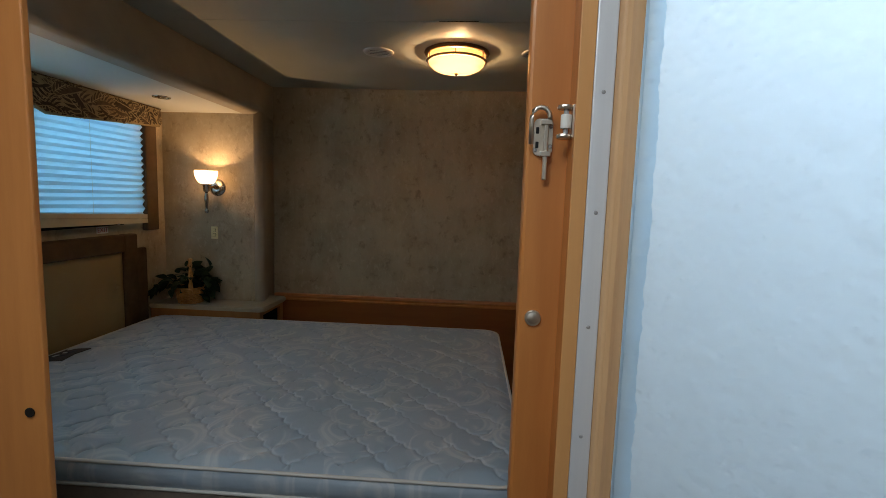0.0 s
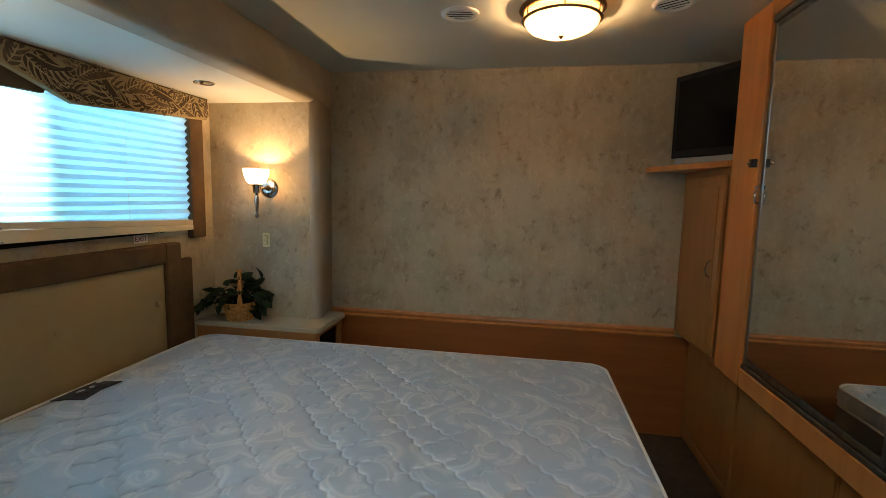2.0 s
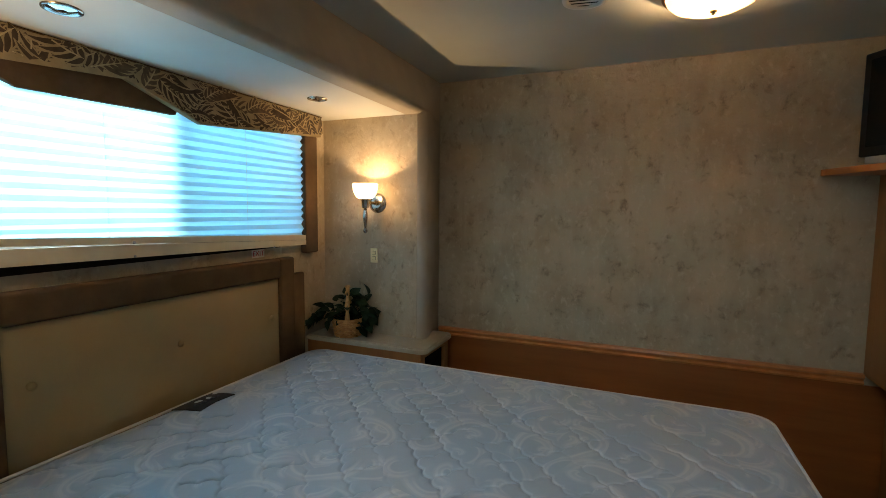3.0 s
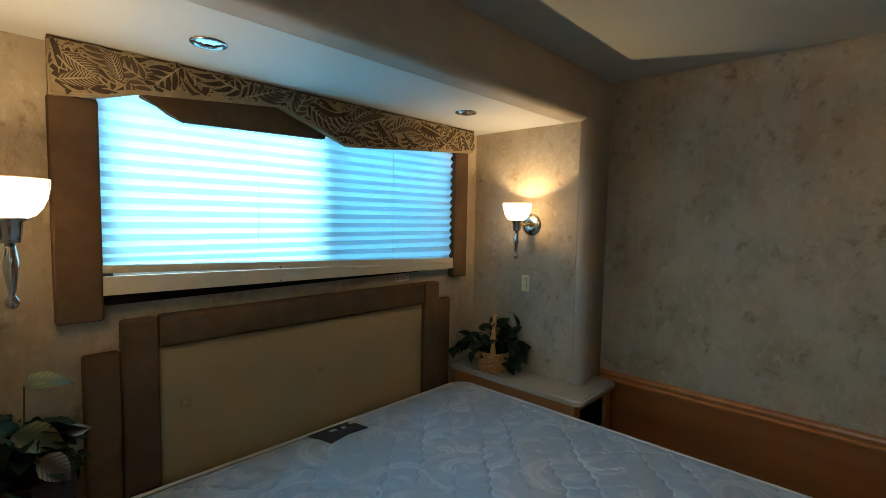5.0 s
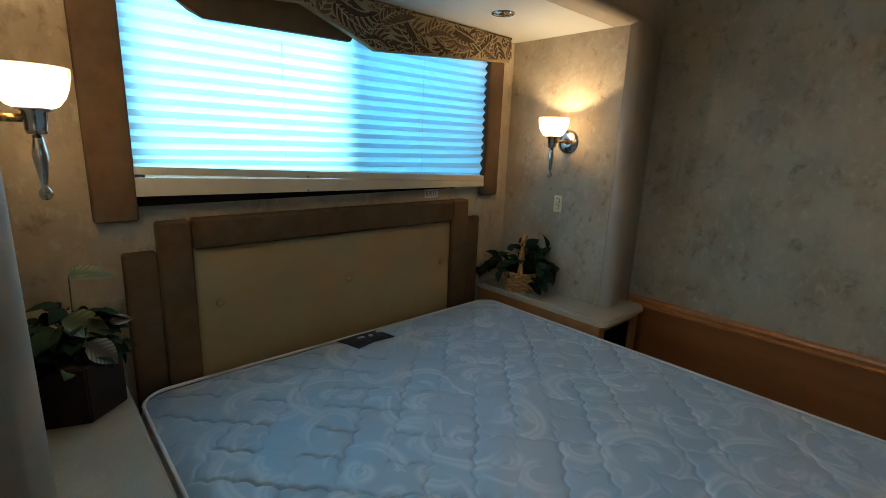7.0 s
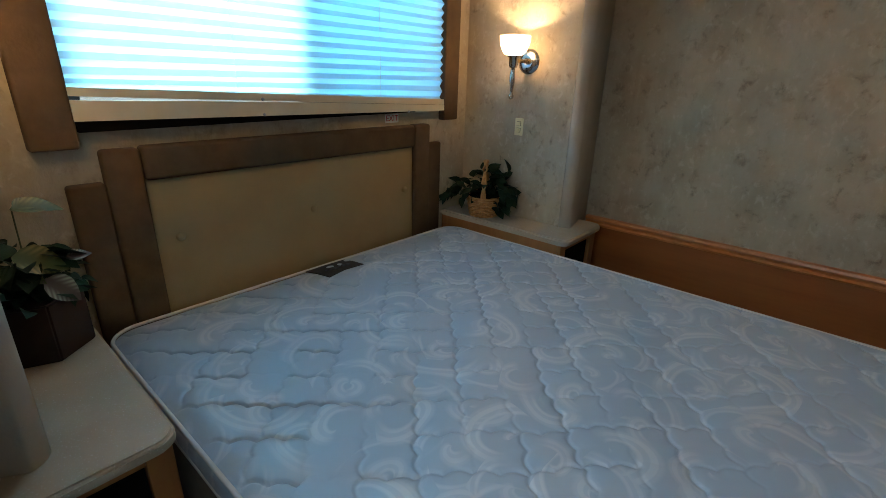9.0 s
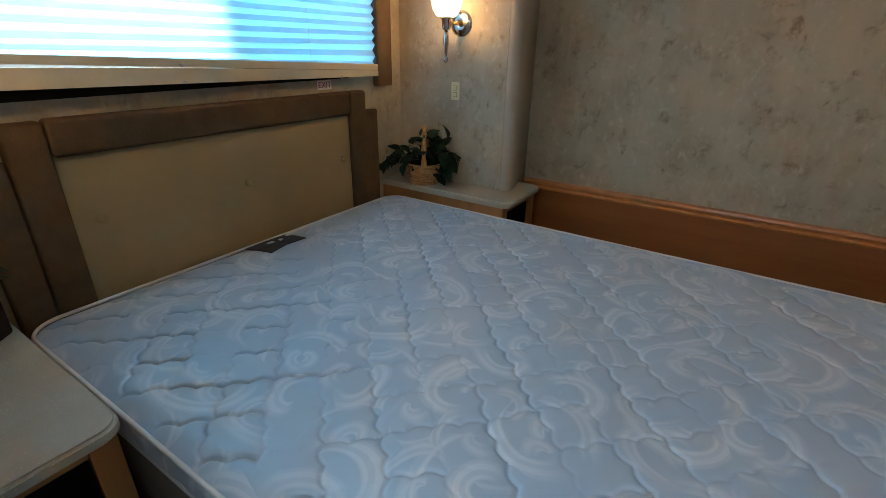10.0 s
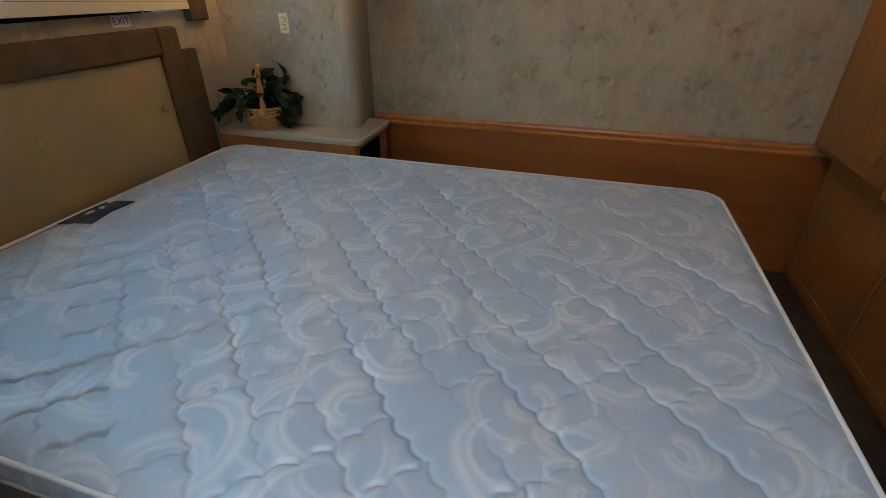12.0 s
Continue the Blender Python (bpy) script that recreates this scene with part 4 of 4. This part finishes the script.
# ---- wall lamps ----
def sconce(y_wall, s, reach):
    """s: the way in which the lamp stands out from its wall."""
    x, y = -1.645, y_wall + s * reach
    lamp = thing("wall_sconce", "brushed nickel wall sconce with a lit opal glass bowl", "wall lamp", "sconces beside the bed", at=(x, y, 1.40))
    part("wall_plate", lathe(bm_new(), [(0.0, 0.0), (0.0, s * 0.016), (0.030, s * 0.016), (0.040, s * 0.012), (0.052, s * 0.008), (0.056, s * 0.001)], (0, -s * reach, 0.010), "y", 32), M_CHROME, lamp, "", True)
    part("arm", tube(bm_new(), [(0, -s * (reach - 0.016), 0.010), (0, -s * 0.04, 0.010), (0, -s * 0.012, 0.010)], 0.0085, 12), M_BRASS, lamp, "brass arm", True)
    part("screw", lathe(bm_new(), [(0.0, s * 0.018), (0.004, s * 0.018), (0.005, s * 0.015)], (0.0, -s * reach, -0.020), "y", 10), M_BLACK, lamp)
    part("socket", lathe(bm_new(), [(0.0, -0.022), (0.016, -0.020), (0.019, -0.012), (0.021, 0.022), (0.031, 0.0265), (0.031, 0.033), (0.026, 0.0335), (0.0, 0.0335)], (0, 0, 0), "z", 24), M_CHROME, lamp, "", True)
    part("handle", lathe(bm_new(), [(0.0, -0.155), (0.0075, -0.152), (0.0120, -0.144), (0.0110, -0.135), (0.0065, -0.128), (0.0055, -0.124), (0.0070, -0.115), (0.0125, -0.075), (0.0135, -0.060), (0.0100, -0.035), (0.0085, -0.023), (0.0, -0.021)], (0, 0, 0), "z", 20), M_CHROME, lamp, "", True)
    prof = [(0.026, 0.028), (0.042, 0.036), (0.054, 0.052), (0.062, 0.072), (0.0665, 0.095), (0.067, 0.110), (0.0650, 0.110), (0.0640, 0.095), (0.0595, 0.073), (0.0515, 0.054), (0.040, 0.039), (0.026, 0.031)]
    part("shade", lathe(bm_new(), prof, (0, 0, 0), "z", 40), M_SHADE, lamp, "glowing opal glass bowl", True)
    for a in (20, 65, 140, 260):
        ca, sa_ = math.cos(radians(a)), math.sin(radians(a))
        part("clip", tube(bm_new(), [(0.0668 * ca, 0.0668 * sa_, 0.086), (0.0684 * ca, 0.0684 * sa_, 0.106)], 0.0009, 6), M_BRONZE, lamp, "thin wire clip")
    return lamp


M_BRASS = material("brass", (0.60, 0.42, 0.16), 0.25, 1.0)
sconce(AL1, -1, 0.128)
sconce(AL0, 1, 0.078).location.z = 1.39

# ---- ceiling things ----
M_AMBER = translucent("amber_glass", (0.75, 0.58, 0.36), (0.92, 0.80, 0.62), 0.18, 0.2, sheer=0.13)
lamp = thing("ceiling_lamp", "round bronze ceiling lamp with lit alabaster glass bowl", "ceiling lamp", at=(-0.092, 2.705, CEIL))
part("pan", lathe(bm_new(), [(0.0, 0.0), (0.168, 0.0), (0.170, -0.006), (0.164, -0.014), (0.150, -0.016), (0.0, -0.016)], (0, 0, 0), "z", 48), M_BRONZE, lamp, "", True)
part("band", lathe(bm_new(), [(0.150, -0.0195), (0.152, -0.040), (0.149, -0.040), (0.147, -0.0195)], (0, 0, 0), "z", 48), M_AMBER, lamp, "amber glass band", True)
part("ring", lathe(bm_new(), [(0.146, -0.041), (0.154, -0.0405), (0.159, -0.045), (0.156, -0.050), (0.146, -0.050)], (0, 0, 0), "z", 48), M_BRONZE, lamp, "bronze ring", True)
for i in range(6):
    a = radians(30 + 60 * i)
    part("strut", tube(bm_new(), [(0.155 * math.cos(a), 0.155 * math.sin(a), -0.014), (0.155 * math.cos(a), 0.155 * math.sin(a), -0.042)], 0.003, 6), M_BRONZE, lamp)
part("bowl", lathe(bm_new(), [(0.147, -0.0505), (0.141, -0.063), (0.124, -0.079), (0.097, -0.092), (0.061, -0.101), (0.006, -0.105), (0.006, -0.101), (0.060, -0.097), (0.095, -0.088), (0.121, -0.075), (0.137, -0.060), (0.142, -0.0505)], (0, 0, 0), "z", 48), M_ALABASTER, lamp, "glowing alabaster glass bowl", True)
part("finial", lathe(bm_new(), [(0.0, -0.103), (0.010, -0.104), (0.011, -0.108), (0.005, -0.111), (0.006, -0.115), (0.0, -0.118)], (0, 0, 0), "z", 16), M_BRASS, lamp, "brass finial", True)


def vent(x, y, turn):
    v = thing("ceiling_vent", "round off-white ceiling air vent with angled louvres", "vent", "ceiling vents", at=(x, y, CEIL))
    v.rotation_euler = (0, 0, radians(turn))
    part("ring", lathe(bm_new(), [(0.080, 0.0), (0.078, -0.006), (0.066, -0.010), (0.058, -0.008), (0.056, -0.001)], (0, 0, 0), "z", 36), M_WHITE, v, "", True)
    # no duct is cut; a flat near-black disc gives its shade between the slats
    part("duct_shade_disc", lathe(bm_new(), [(0.0, -0.0015), (0.057, -0.0015)], (0, 0, 0), "z", 24), M_DARK, v, "near-black disc for the shade of the duct")
    for i in range(4):
        u = -0.036 + 0.024 * i
        w = math.sqrt(0.056 ** 2 - u * u)
        part("slat", prism(bm_new(), [(u - 0.004, -0.002), (u - 0.002, -0.005), (u + 0.004, -0.005), (u + 0.002, -0.002)], "x", -w, w), M_WHITE, v)
    return v


vent(-0.503, 2.707, 10)
vent(0.322, 2.700, -35)


def puck(y):
    p = thing("puck_light", "small recessed chrome puck light, switched off", "spotlight", "puck lights over the bed", at=(-1.692, y, SOFFIT))
    part("ring", lathe(bm_new(), [(0.046, 0.0), (0.045, -0.004), (0.039, -0.005), (0.034, -0.001)], (0, 0, 0), "z", 32), M_CHROME, p, "", True)
    part("lens", lathe(bm_new(), [(0.0, -0.0075), (0.012, -0.0068), (0.024, -0.0046), (0.0345, -0.0012)], (0, 0, 0), "z", 24), M_MIRROR, p, "reflective lens")


puck(1.667)
puck(2.705)
part_slot = thing("ceiling_slot", "narrow black inset for the shade of a hole plate in the ceiling", "slot", at=(-0.07, 2.27, CEIL))
part("plate", box(bm_new(), -0.095, 0.095, -0.010, 0.010, -0.003, 0, 0.001), M_CEILING, part_slot)
# strip on the plate, coloured near-black like a shaded opening
part("slit_shade_strip", box(bm_new(), -0.085, 0.085, -0.003, 0.003, -0.0042, -0.0031), M_DARK, part_slot, "raised near-black strip for the opening's shade")


def switch(x, y, z, s):
    sw = thing("wall_switch", "cream double rocker wall switch", "switch", at=(x, y, z))
    part("plate", box(bm_new(), -0.023, 0.023, *sorted((0, s * 0.006)), -0.041, 0.041, 0.003, 3), M_CREAM, sw, "", True)
    for dz in (-0.015, 0.015):
        # proud black slab whose colour makes the shadow line round each rocker
        part("gap_shade", box(bm_new(), -0.0112, 0.0112, *sorted((s * 0.0058, s * 0.0068)), dz - 0.0105, dz + 0.0105), M_BLACK, sw, "thin black slab for the shaded gap round the rocker")
        rk = part("rocker", box(bm_new(), -0.010, 0.010, *sorted((s * 0.004, s * 0.013)), dz - 0.009, dz + 0.009, 0.002), M_CREAM, sw)


switch(-1.668, AL1, 1.115, -1)
switch(-1.66, AL0, 1.085, 1)

# ---- closet and corner cabinet ----
CX = 0.67
closet = thing("closet", "maple built-in closet with two sliding mirror doors", "closet")
part("end_post", box(bm_new(), CX, 1.298, 2.706, 2.945, 0.645, CEIL - 0.004, 0.004), M_OAK, closet, "maple end post")
part("bottom_board", box(bm_new(), CX, 1.298, 1.032, 2.705, 0.645, 0.722, 0.004), M_OAK, closet, "maple bottom board")
part("header", box(bm_new(), CX, 1.298, 1.032, 2.705, 2.075, CEIL - 0.004, 0.004), M_CABINET, closet, "dark header board")
# board painted near-black to give the closet's inner shade
part("back", box(bm_new(), 0.80, 0.82, 1.034, 2.703, 0.724, 2.073), M_DARK, closet, "near-black board for the shade inside the closet")
part("track", box(bm_new(), CX + 0.004, CX + 0.075, 1.034, 2.703, 0.7225, 0.742, 0.003), M_DOORFRAME, closet, "dull metal bottom track")
part("track", box(bm_new(), CX + 0.004, CX + 0.075, 1.034, 2.703, 2.050, 2.0745, 0.003), M_DOORFRAME, closet, "dull metal top track")


def mirror_door(y0, y1, x):
    d = part("mirror_door", box(bm_new(), x + 0.001, x + 0.006, y0 + 0.034, y1 - 0.020, 0.770, 2.030), M_MIRROR, closet, "sliding mirror door")
    for a, b in ((y0, y0 + 0.038), (y1 - 0.022, y1)):
        if b == y1 and x > CX + 0.02:
            continue
        part("stile", box(bm_new(), x - 0.002, x + 0.008, a, b, 0.744, 2.048, 0.004), M_DOORFRAME, d, "dull chrome stile")
    for a, b in ((0.744, 0.766), (2.026, 2.048)):
        part("rail", box(bm_new(), x - 0.0015, x + 0.0075, y0 + 0.0385, y1 - 0.0225, a, b, 0.002), M_DOORFRAME, d, "dull chrome rail")
    return d


mirror_door(1.926, 2.702, CX + 0.012)
mirror_door(1.040, 1.995, CX + 0.0225)
clip = thing("closet_catch", "small dark catch on the mirror door edge", "catch", at=(CX, 2.722, 1.538))
part("body", box(bm_new(), -0.020, 0.003, -0.008, 0.020, -0.016, 0.016, 0.003), M_BLACK, clip)
part("knob", lathe(bm_new(), [(0.0, -0.034), (0.005, -0.033), (0.007, -0.028), (0.004, -0.021)], (0, -0.002, 0), "x", 14), M_CHROME, clip, "", True)
hook = thing("mirror_pull", "small chrome pull on the mirror door", "handle", at=(CX + 0.012, 2.700, 1.417))
part("bow", tube(bm_new(), [(0, 0, 0.035), (-0.014, 0, 0.030), (-0.018, 0, 0.0), (-0.014, 0, -0.030), (0, 0, -0.035)], 0.004, 8), M_CHROME, hook, "", True)

corner = thing("corner_cabinet", "narrow maple corner cabinet below the television shelf", "cabinet")
part("body", box(bm_new(), CX + 0.002, 1.298, 2.947, FAR - 0.001, 0.645, 1.540), M_CABINET, corner)
cdoor = part("door", box(bm_new(), CX - 0.016, CX, 2.958, 3.470, 0.672, 1.505, 0.004), M_CABINET, corner, "maple cabinet door")
part("panel", box(bm_new(), CX - 0.020, CX - 0.0165, 3.008, 3.420, 0.725, 1.455, 0.003), M_CABINET, cdoor)
part("handle", tube(bm_new(), [(CX - 0.016, 3.03, 1.115), (CX - 0.034, 3.03, 1.105), (CX - 0.040, 3.03, 1.075), (CX - 0.034, 3.03, 1.045), (CX - 0.016, 3.03, 1.035)], 0.004, 8), M_CHROME, cdoor, "chrome bow handle", True)
shelf = thing("corner_shelf", "maple corner shelf with rounded nose under the television", "shelf")
bm = bm_new()
prism(bm, [(1.298, 2.947), (CX - 0.012, 2.947)] + [(0.47 + 0.02 * math.cos(radians(a)), 3.50 + 0.02 * math.sin(radians(a))) for a in (250, 215, 180, 150)] + [(0.46, FAR - 0.001), (1.298, FAR - 0.001)], "z", 1.541, 1.568)
bmesh.ops.bevel(bm, geom=list(bm.edges), offset=0.005, segments=2, affect="EDGES")
part("board", bm, M_OAK, shelf)
tv = thing("television", "small black flat-screen television turned off, standing on the shelf", "television", at=(0.565, 3.465, 1.569))
tv.rotation_euler = (0, 0, radians(-59))
part("frame", box(bm_new(), 0.0, 0.62, 0.0, 0.05, 0.045, 0.475, 0.006), M_BLACK, tv, "black bezel")
part("screen", box(bm_new(), 0.030, 0.590, -0.003, -0.0005, 0.085, 0.445), M_SCREEN, tv, "dark glossy screen")
part("speaker_bar", box(bm_new(), 0.03, 0.59, -0.002, 0.048, 0.012, 0.0445, 0.004), M_SILVER, tv, "silver speaker bar")
part("foot", box(bm_new(), 0.18, 0.44, -0.02, 0.07, 0.0, 0.0115, 0.003), M_BLACK, tv)

low = thing("lower_cabinet", "maple panelled lower cabinet set back under the closet", "cabinet")
part("body", box(bm_new(), EAST, 1.298, 1.032, FAR - 0.013, 0.001, 0.643), M_CABINET, low)
for y0, y1 in ((2.865, 3.50), (2.20, 2.855), (1.10, 2.19)):
    d = part("door", box(bm_new(), EAST - 0.014, EAST - 0.0005, y0, y1, 0.035, 0.61, 0.003), M_CABINET, low, "flat maple panel")
    part("frame", box(bm_new(), EAST - 0.019, EAST - 0.0145, y0 + 0.004, y1 - 0.004, 0.037, 0.085, 0.002), M_CABINET, d)
    part("frame", box(bm_new(), EAST - 0.019, EAST - 0.0145, y0 + 0.004, y0 + 0.05, 0.087, 0.60, 0.002), M_CABINET, d)


# ---- plants ----
def leaf_mesh(name, mat, fold, droop):
    bm = bm_new()
    prof = ((0.0, 0.02), (0.12, 0.30), (0.30, 0.48), (0.5, 0.47), (0.7, 0.34), (0.88, 0.14), (1.0, 0.0))
    L, C, Rr = [], [], []
    for u, w in prof:
        z = -droop * u * u
        C.append(bm.verts.new((u, 0, z)))
        L.append(bm.verts.new((u, w * 0.7, z + fold * w)))
        Rr.append(bm.verts.new((u, -w * 0.7, z + fold * w)))
    for i in range(len(prof) - 1):
        bm.faces.new((C[i], C[i + 1], L[i + 1], L[i]))
        bm.faces.new((C[i + 1], C[i], Rr[i], Rr[i + 1]))
    me = bpy.data.meshes.new(name)
    bm.to_mesh(me)
    bm.free()
    for f in me.polygons:
        f.use_smooth = True
    me.materials.append(mat)
    return me


LEAVES = [leaf_mesh("leaf", M_LEAF, 0.18, 0.35), leaf_mesh("leaf", M_LEAF, 0.30, 0.15), leaf_mesh("leaf", M_LEAF, 0.10, 0.6)]
PALE, YELLOW = leaf_mesh("leaf", M_LEAFPALE, 0.18, 0.30), leaf_mesh("leaf", M_LEAFYELLOW, 0.25, 0.2)


def put_leaf(parent, me, at, yaw, pitch, roll, size):
    ob = new("leaf", me)
    ob.parent = parent
    ob.matrix_basis = Matrix.Translation(at) @ pose(0, 0, 0, 0, 0, yaw) @ pose(0, 0, 0, 0, -pitch, 0) @ pose(0, 0, 0, roll, 0, 0) @ Matrix.Scale(size, 4)


rng = random.Random(4)
basket = thing("plant_basket", "small wicker basket of artificial green ivy on the nightstand", "plant", at=(-1.785, 3.072, 0.665))
bm = bm_new()
for k in range(9):
    z = 0.005 + 0.0105 * k
    rr = 0.058 + 0.016 * (k / 8)
    for i in range(28):
        a0, a1 = 2 * math.pi * i / 28, 2 * math.pi * (i + 1) / 28
        w0 = 0.0028 * (1 if (i + k) % 2 else -1)
        w1 = -w0
        mid = (a0 + a1) / 2
        tube(bm, [((rr + w0) * math.cos(a0), (rr + w0) * math.sin(a0), z), ((rr) * math.cos(mid), rr * math.sin(mid), z), ((rr + w1) * math.cos(a1), (rr + w1) * math.sin(a1), z)], 0.0056, 5)
weave = part("weave", bm, M_WICKER, basket, "woven wicker side")
part("liner", lathe(bm_new(), [(0.0, 0.002), (0.053, 0.002), (0.068, 0.090), (0.0, 0.080)], (0, 0, 0), "z", 24), M_DARK, basket)
bm = bm_new()
for sh in (-0.004, 0.004):
    tube(bm, [(0.072 * math.cos(radians(a)), 0.004 * math.sin(a * 0.25 + sh * 400) + sh, 0.085 + 0.165 * math.sin(radians(a))) for a in range(0, 181, 9)], 0.0062, 6)
hd = part("handle", bm, M_WICKER, basket, "twisted wicker handle", True)
hd.rotation_euler = (0, 0, radians(122))
for i in range(125):
    a = rng.uniform(0, 360)
    r = rng.uniform(0.01, 0.105)
    z = 0.085 + rng.uniform(0, 0.14) * (1 - r / 0.16)
    front = abs(((a - 308 + 180) % 360) - 180)
    if front < 32 and (r > 0.035 or z < 0.12):
        continue
    y = r * math.sin(radians(a))
    put_leaf(basket, rng.choice(LEAVES), (r * math.cos(radians(a)) * 1.2, min(y, 0.045), z), a + rng.uniform(-50, 50), rng.uniform(-40, 45), rng.uniform(-50, 50), rng.uniform(0.042, 0.066))
for i in range(14):
    u = i / 13
    put_leaf(basket, rng.choice(LEAVES), (-0.09 - 0.07 * u, -0.045 - 0.03 * u, 0.125 - 0.055 * u), 190 + rng.uniform(-60, 60), rng.uniform(-50, 20), rng.uniform(-60, 60), 0.055)
for i in range(16):
    put_leaf(basket, rng.choice(LEAVES), (0.10 + rng.uniform(-0.03, 0.03), -0.01 + rng.uniform(-0.05, 0.05), 0.09 + rng.uniform(-0.05, 0.06)), rng.uniform(-60, 60), rng.uniform(-60, 10), rng.uniform(-50, 50), 0.060)
put_leaf(basket, LEAVES[1], (0.085, 0.045, 0.205), 150, 62, 40, 0.066)
put_leaf(basket, LEAVES[0], (0.075, 0.040, 0.175), 80, 50, 10, 0.055)
part("stem", tube(bm_new(), [(0.02, 0.01, 0.08), (0.06, 0.035, 0.15), (0.085, 0.045, 0.21)], 0.0018, 5), M_STEM, basket)
part("stem", tube(bm_new(), [(-0.02, -0.02, 0.09), (-0.09, -0.05, 0.125), (-0.16, -0.075, 0.07)], 0.0018, 5), M_STEM, basket)

basket.scale = (1.17, 1.17, 1.12)

planter = thing("planter", "dark six-sided planter with variegated artificial foliage on nightstand", "plant", at=(-1.825, 1.268, 0.665))
bm = bm_new()
outer = [(0.112 * math.cos(radians(60 * i + 10)), 0.112 * math.sin(radians(60 * i + 10))) for i in range(6)]
prism(bm, outer, "z", 0.0, 0.150)
bmesh.ops.bevel(bm, geom=list(bm.edges), offset=0.004, segments=2, affect="EDGES")
part("pot", bm, M_PLANTER, planter, "dark brown six-sided pot")
for i in range(120):
    a = rng.uniform(0, 360)
    r = rng.uniform(0.0, 0.115)
    z = 0.150 + rng.uniform(0.0, 0.15) * (1 - r / 0.16)
    y = r * math.sin(radians(a))
    put_leaf(planter, rng.choice(LEAVES), (r * math.cos(radians(a)), max(y, -0.045), z), a + rng.uniform(-50, 50), rng.uniform(-50, 30), rng.uniform(-50, 50), rng.uniform(0.035, 0.06))
for me, at, yaw, pitch, roll, size in ((PALE, (0.085, 0.030, 0.205), 73, -42, 50, 0.092), (YELLOW, (0.055, -0.01, 0.262), 80, -22, 45, 0.110), (YELLOW, (0.060, 0.0, 0.215), 40, -12, 30, 0.050),
                                       (PALE, (0.055, 0.085, 0.235), 85, 12, 35, 0.052), (YELLOW, (0.02, 0.015, 0.362), 78, 2, 22, 0.095), (YELLOW, (0.022, 0.02, 0.364), 110, 10, 35, 0.060),
                                       (PALE, (-0.02, -0.03, 0.235), 250, 12, 15, 0.065)):
    put_leaf(planter, me, at, yaw, pitch, roll, size)
for i in range(26):
    # long narrow leaves arching outwards
    a = rng.uniform(-60, 150)
    r = rng.uniform(0.02, 0.07)
    put_leaf(planter, LEAVES[1], (r * math.cos(radians(a)), max(-0.045, r * math.sin(radians(a))), 0.19 + rng.uniform(0, 0.06)), a + rng.uniform(-30, 30), rng.uniform(-25, 25), rng.uniform(-30, 30), rng.uniform(0.065, 0.095))
part("stem", tube(bm_new(), [(0.0, 0.0, 0.14), (0.015, 0.015, 0.25), (0.02, 0.018, 0.363)], 0.0016, 6), M_STEM, planter)
for i in range(7):
    a = rng.uniform(0, 6.28)
    part("stem", tube(bm_new(), [(0, 0, 0.14), (0.04 * math.cos(a), 0.04 * math.sin(a), 0.19), (0.07 * math.cos(a), max(-0.06, 0.07 * math.sin(a)), 0.20)], 0.0018, 5), M_STEM, planter)
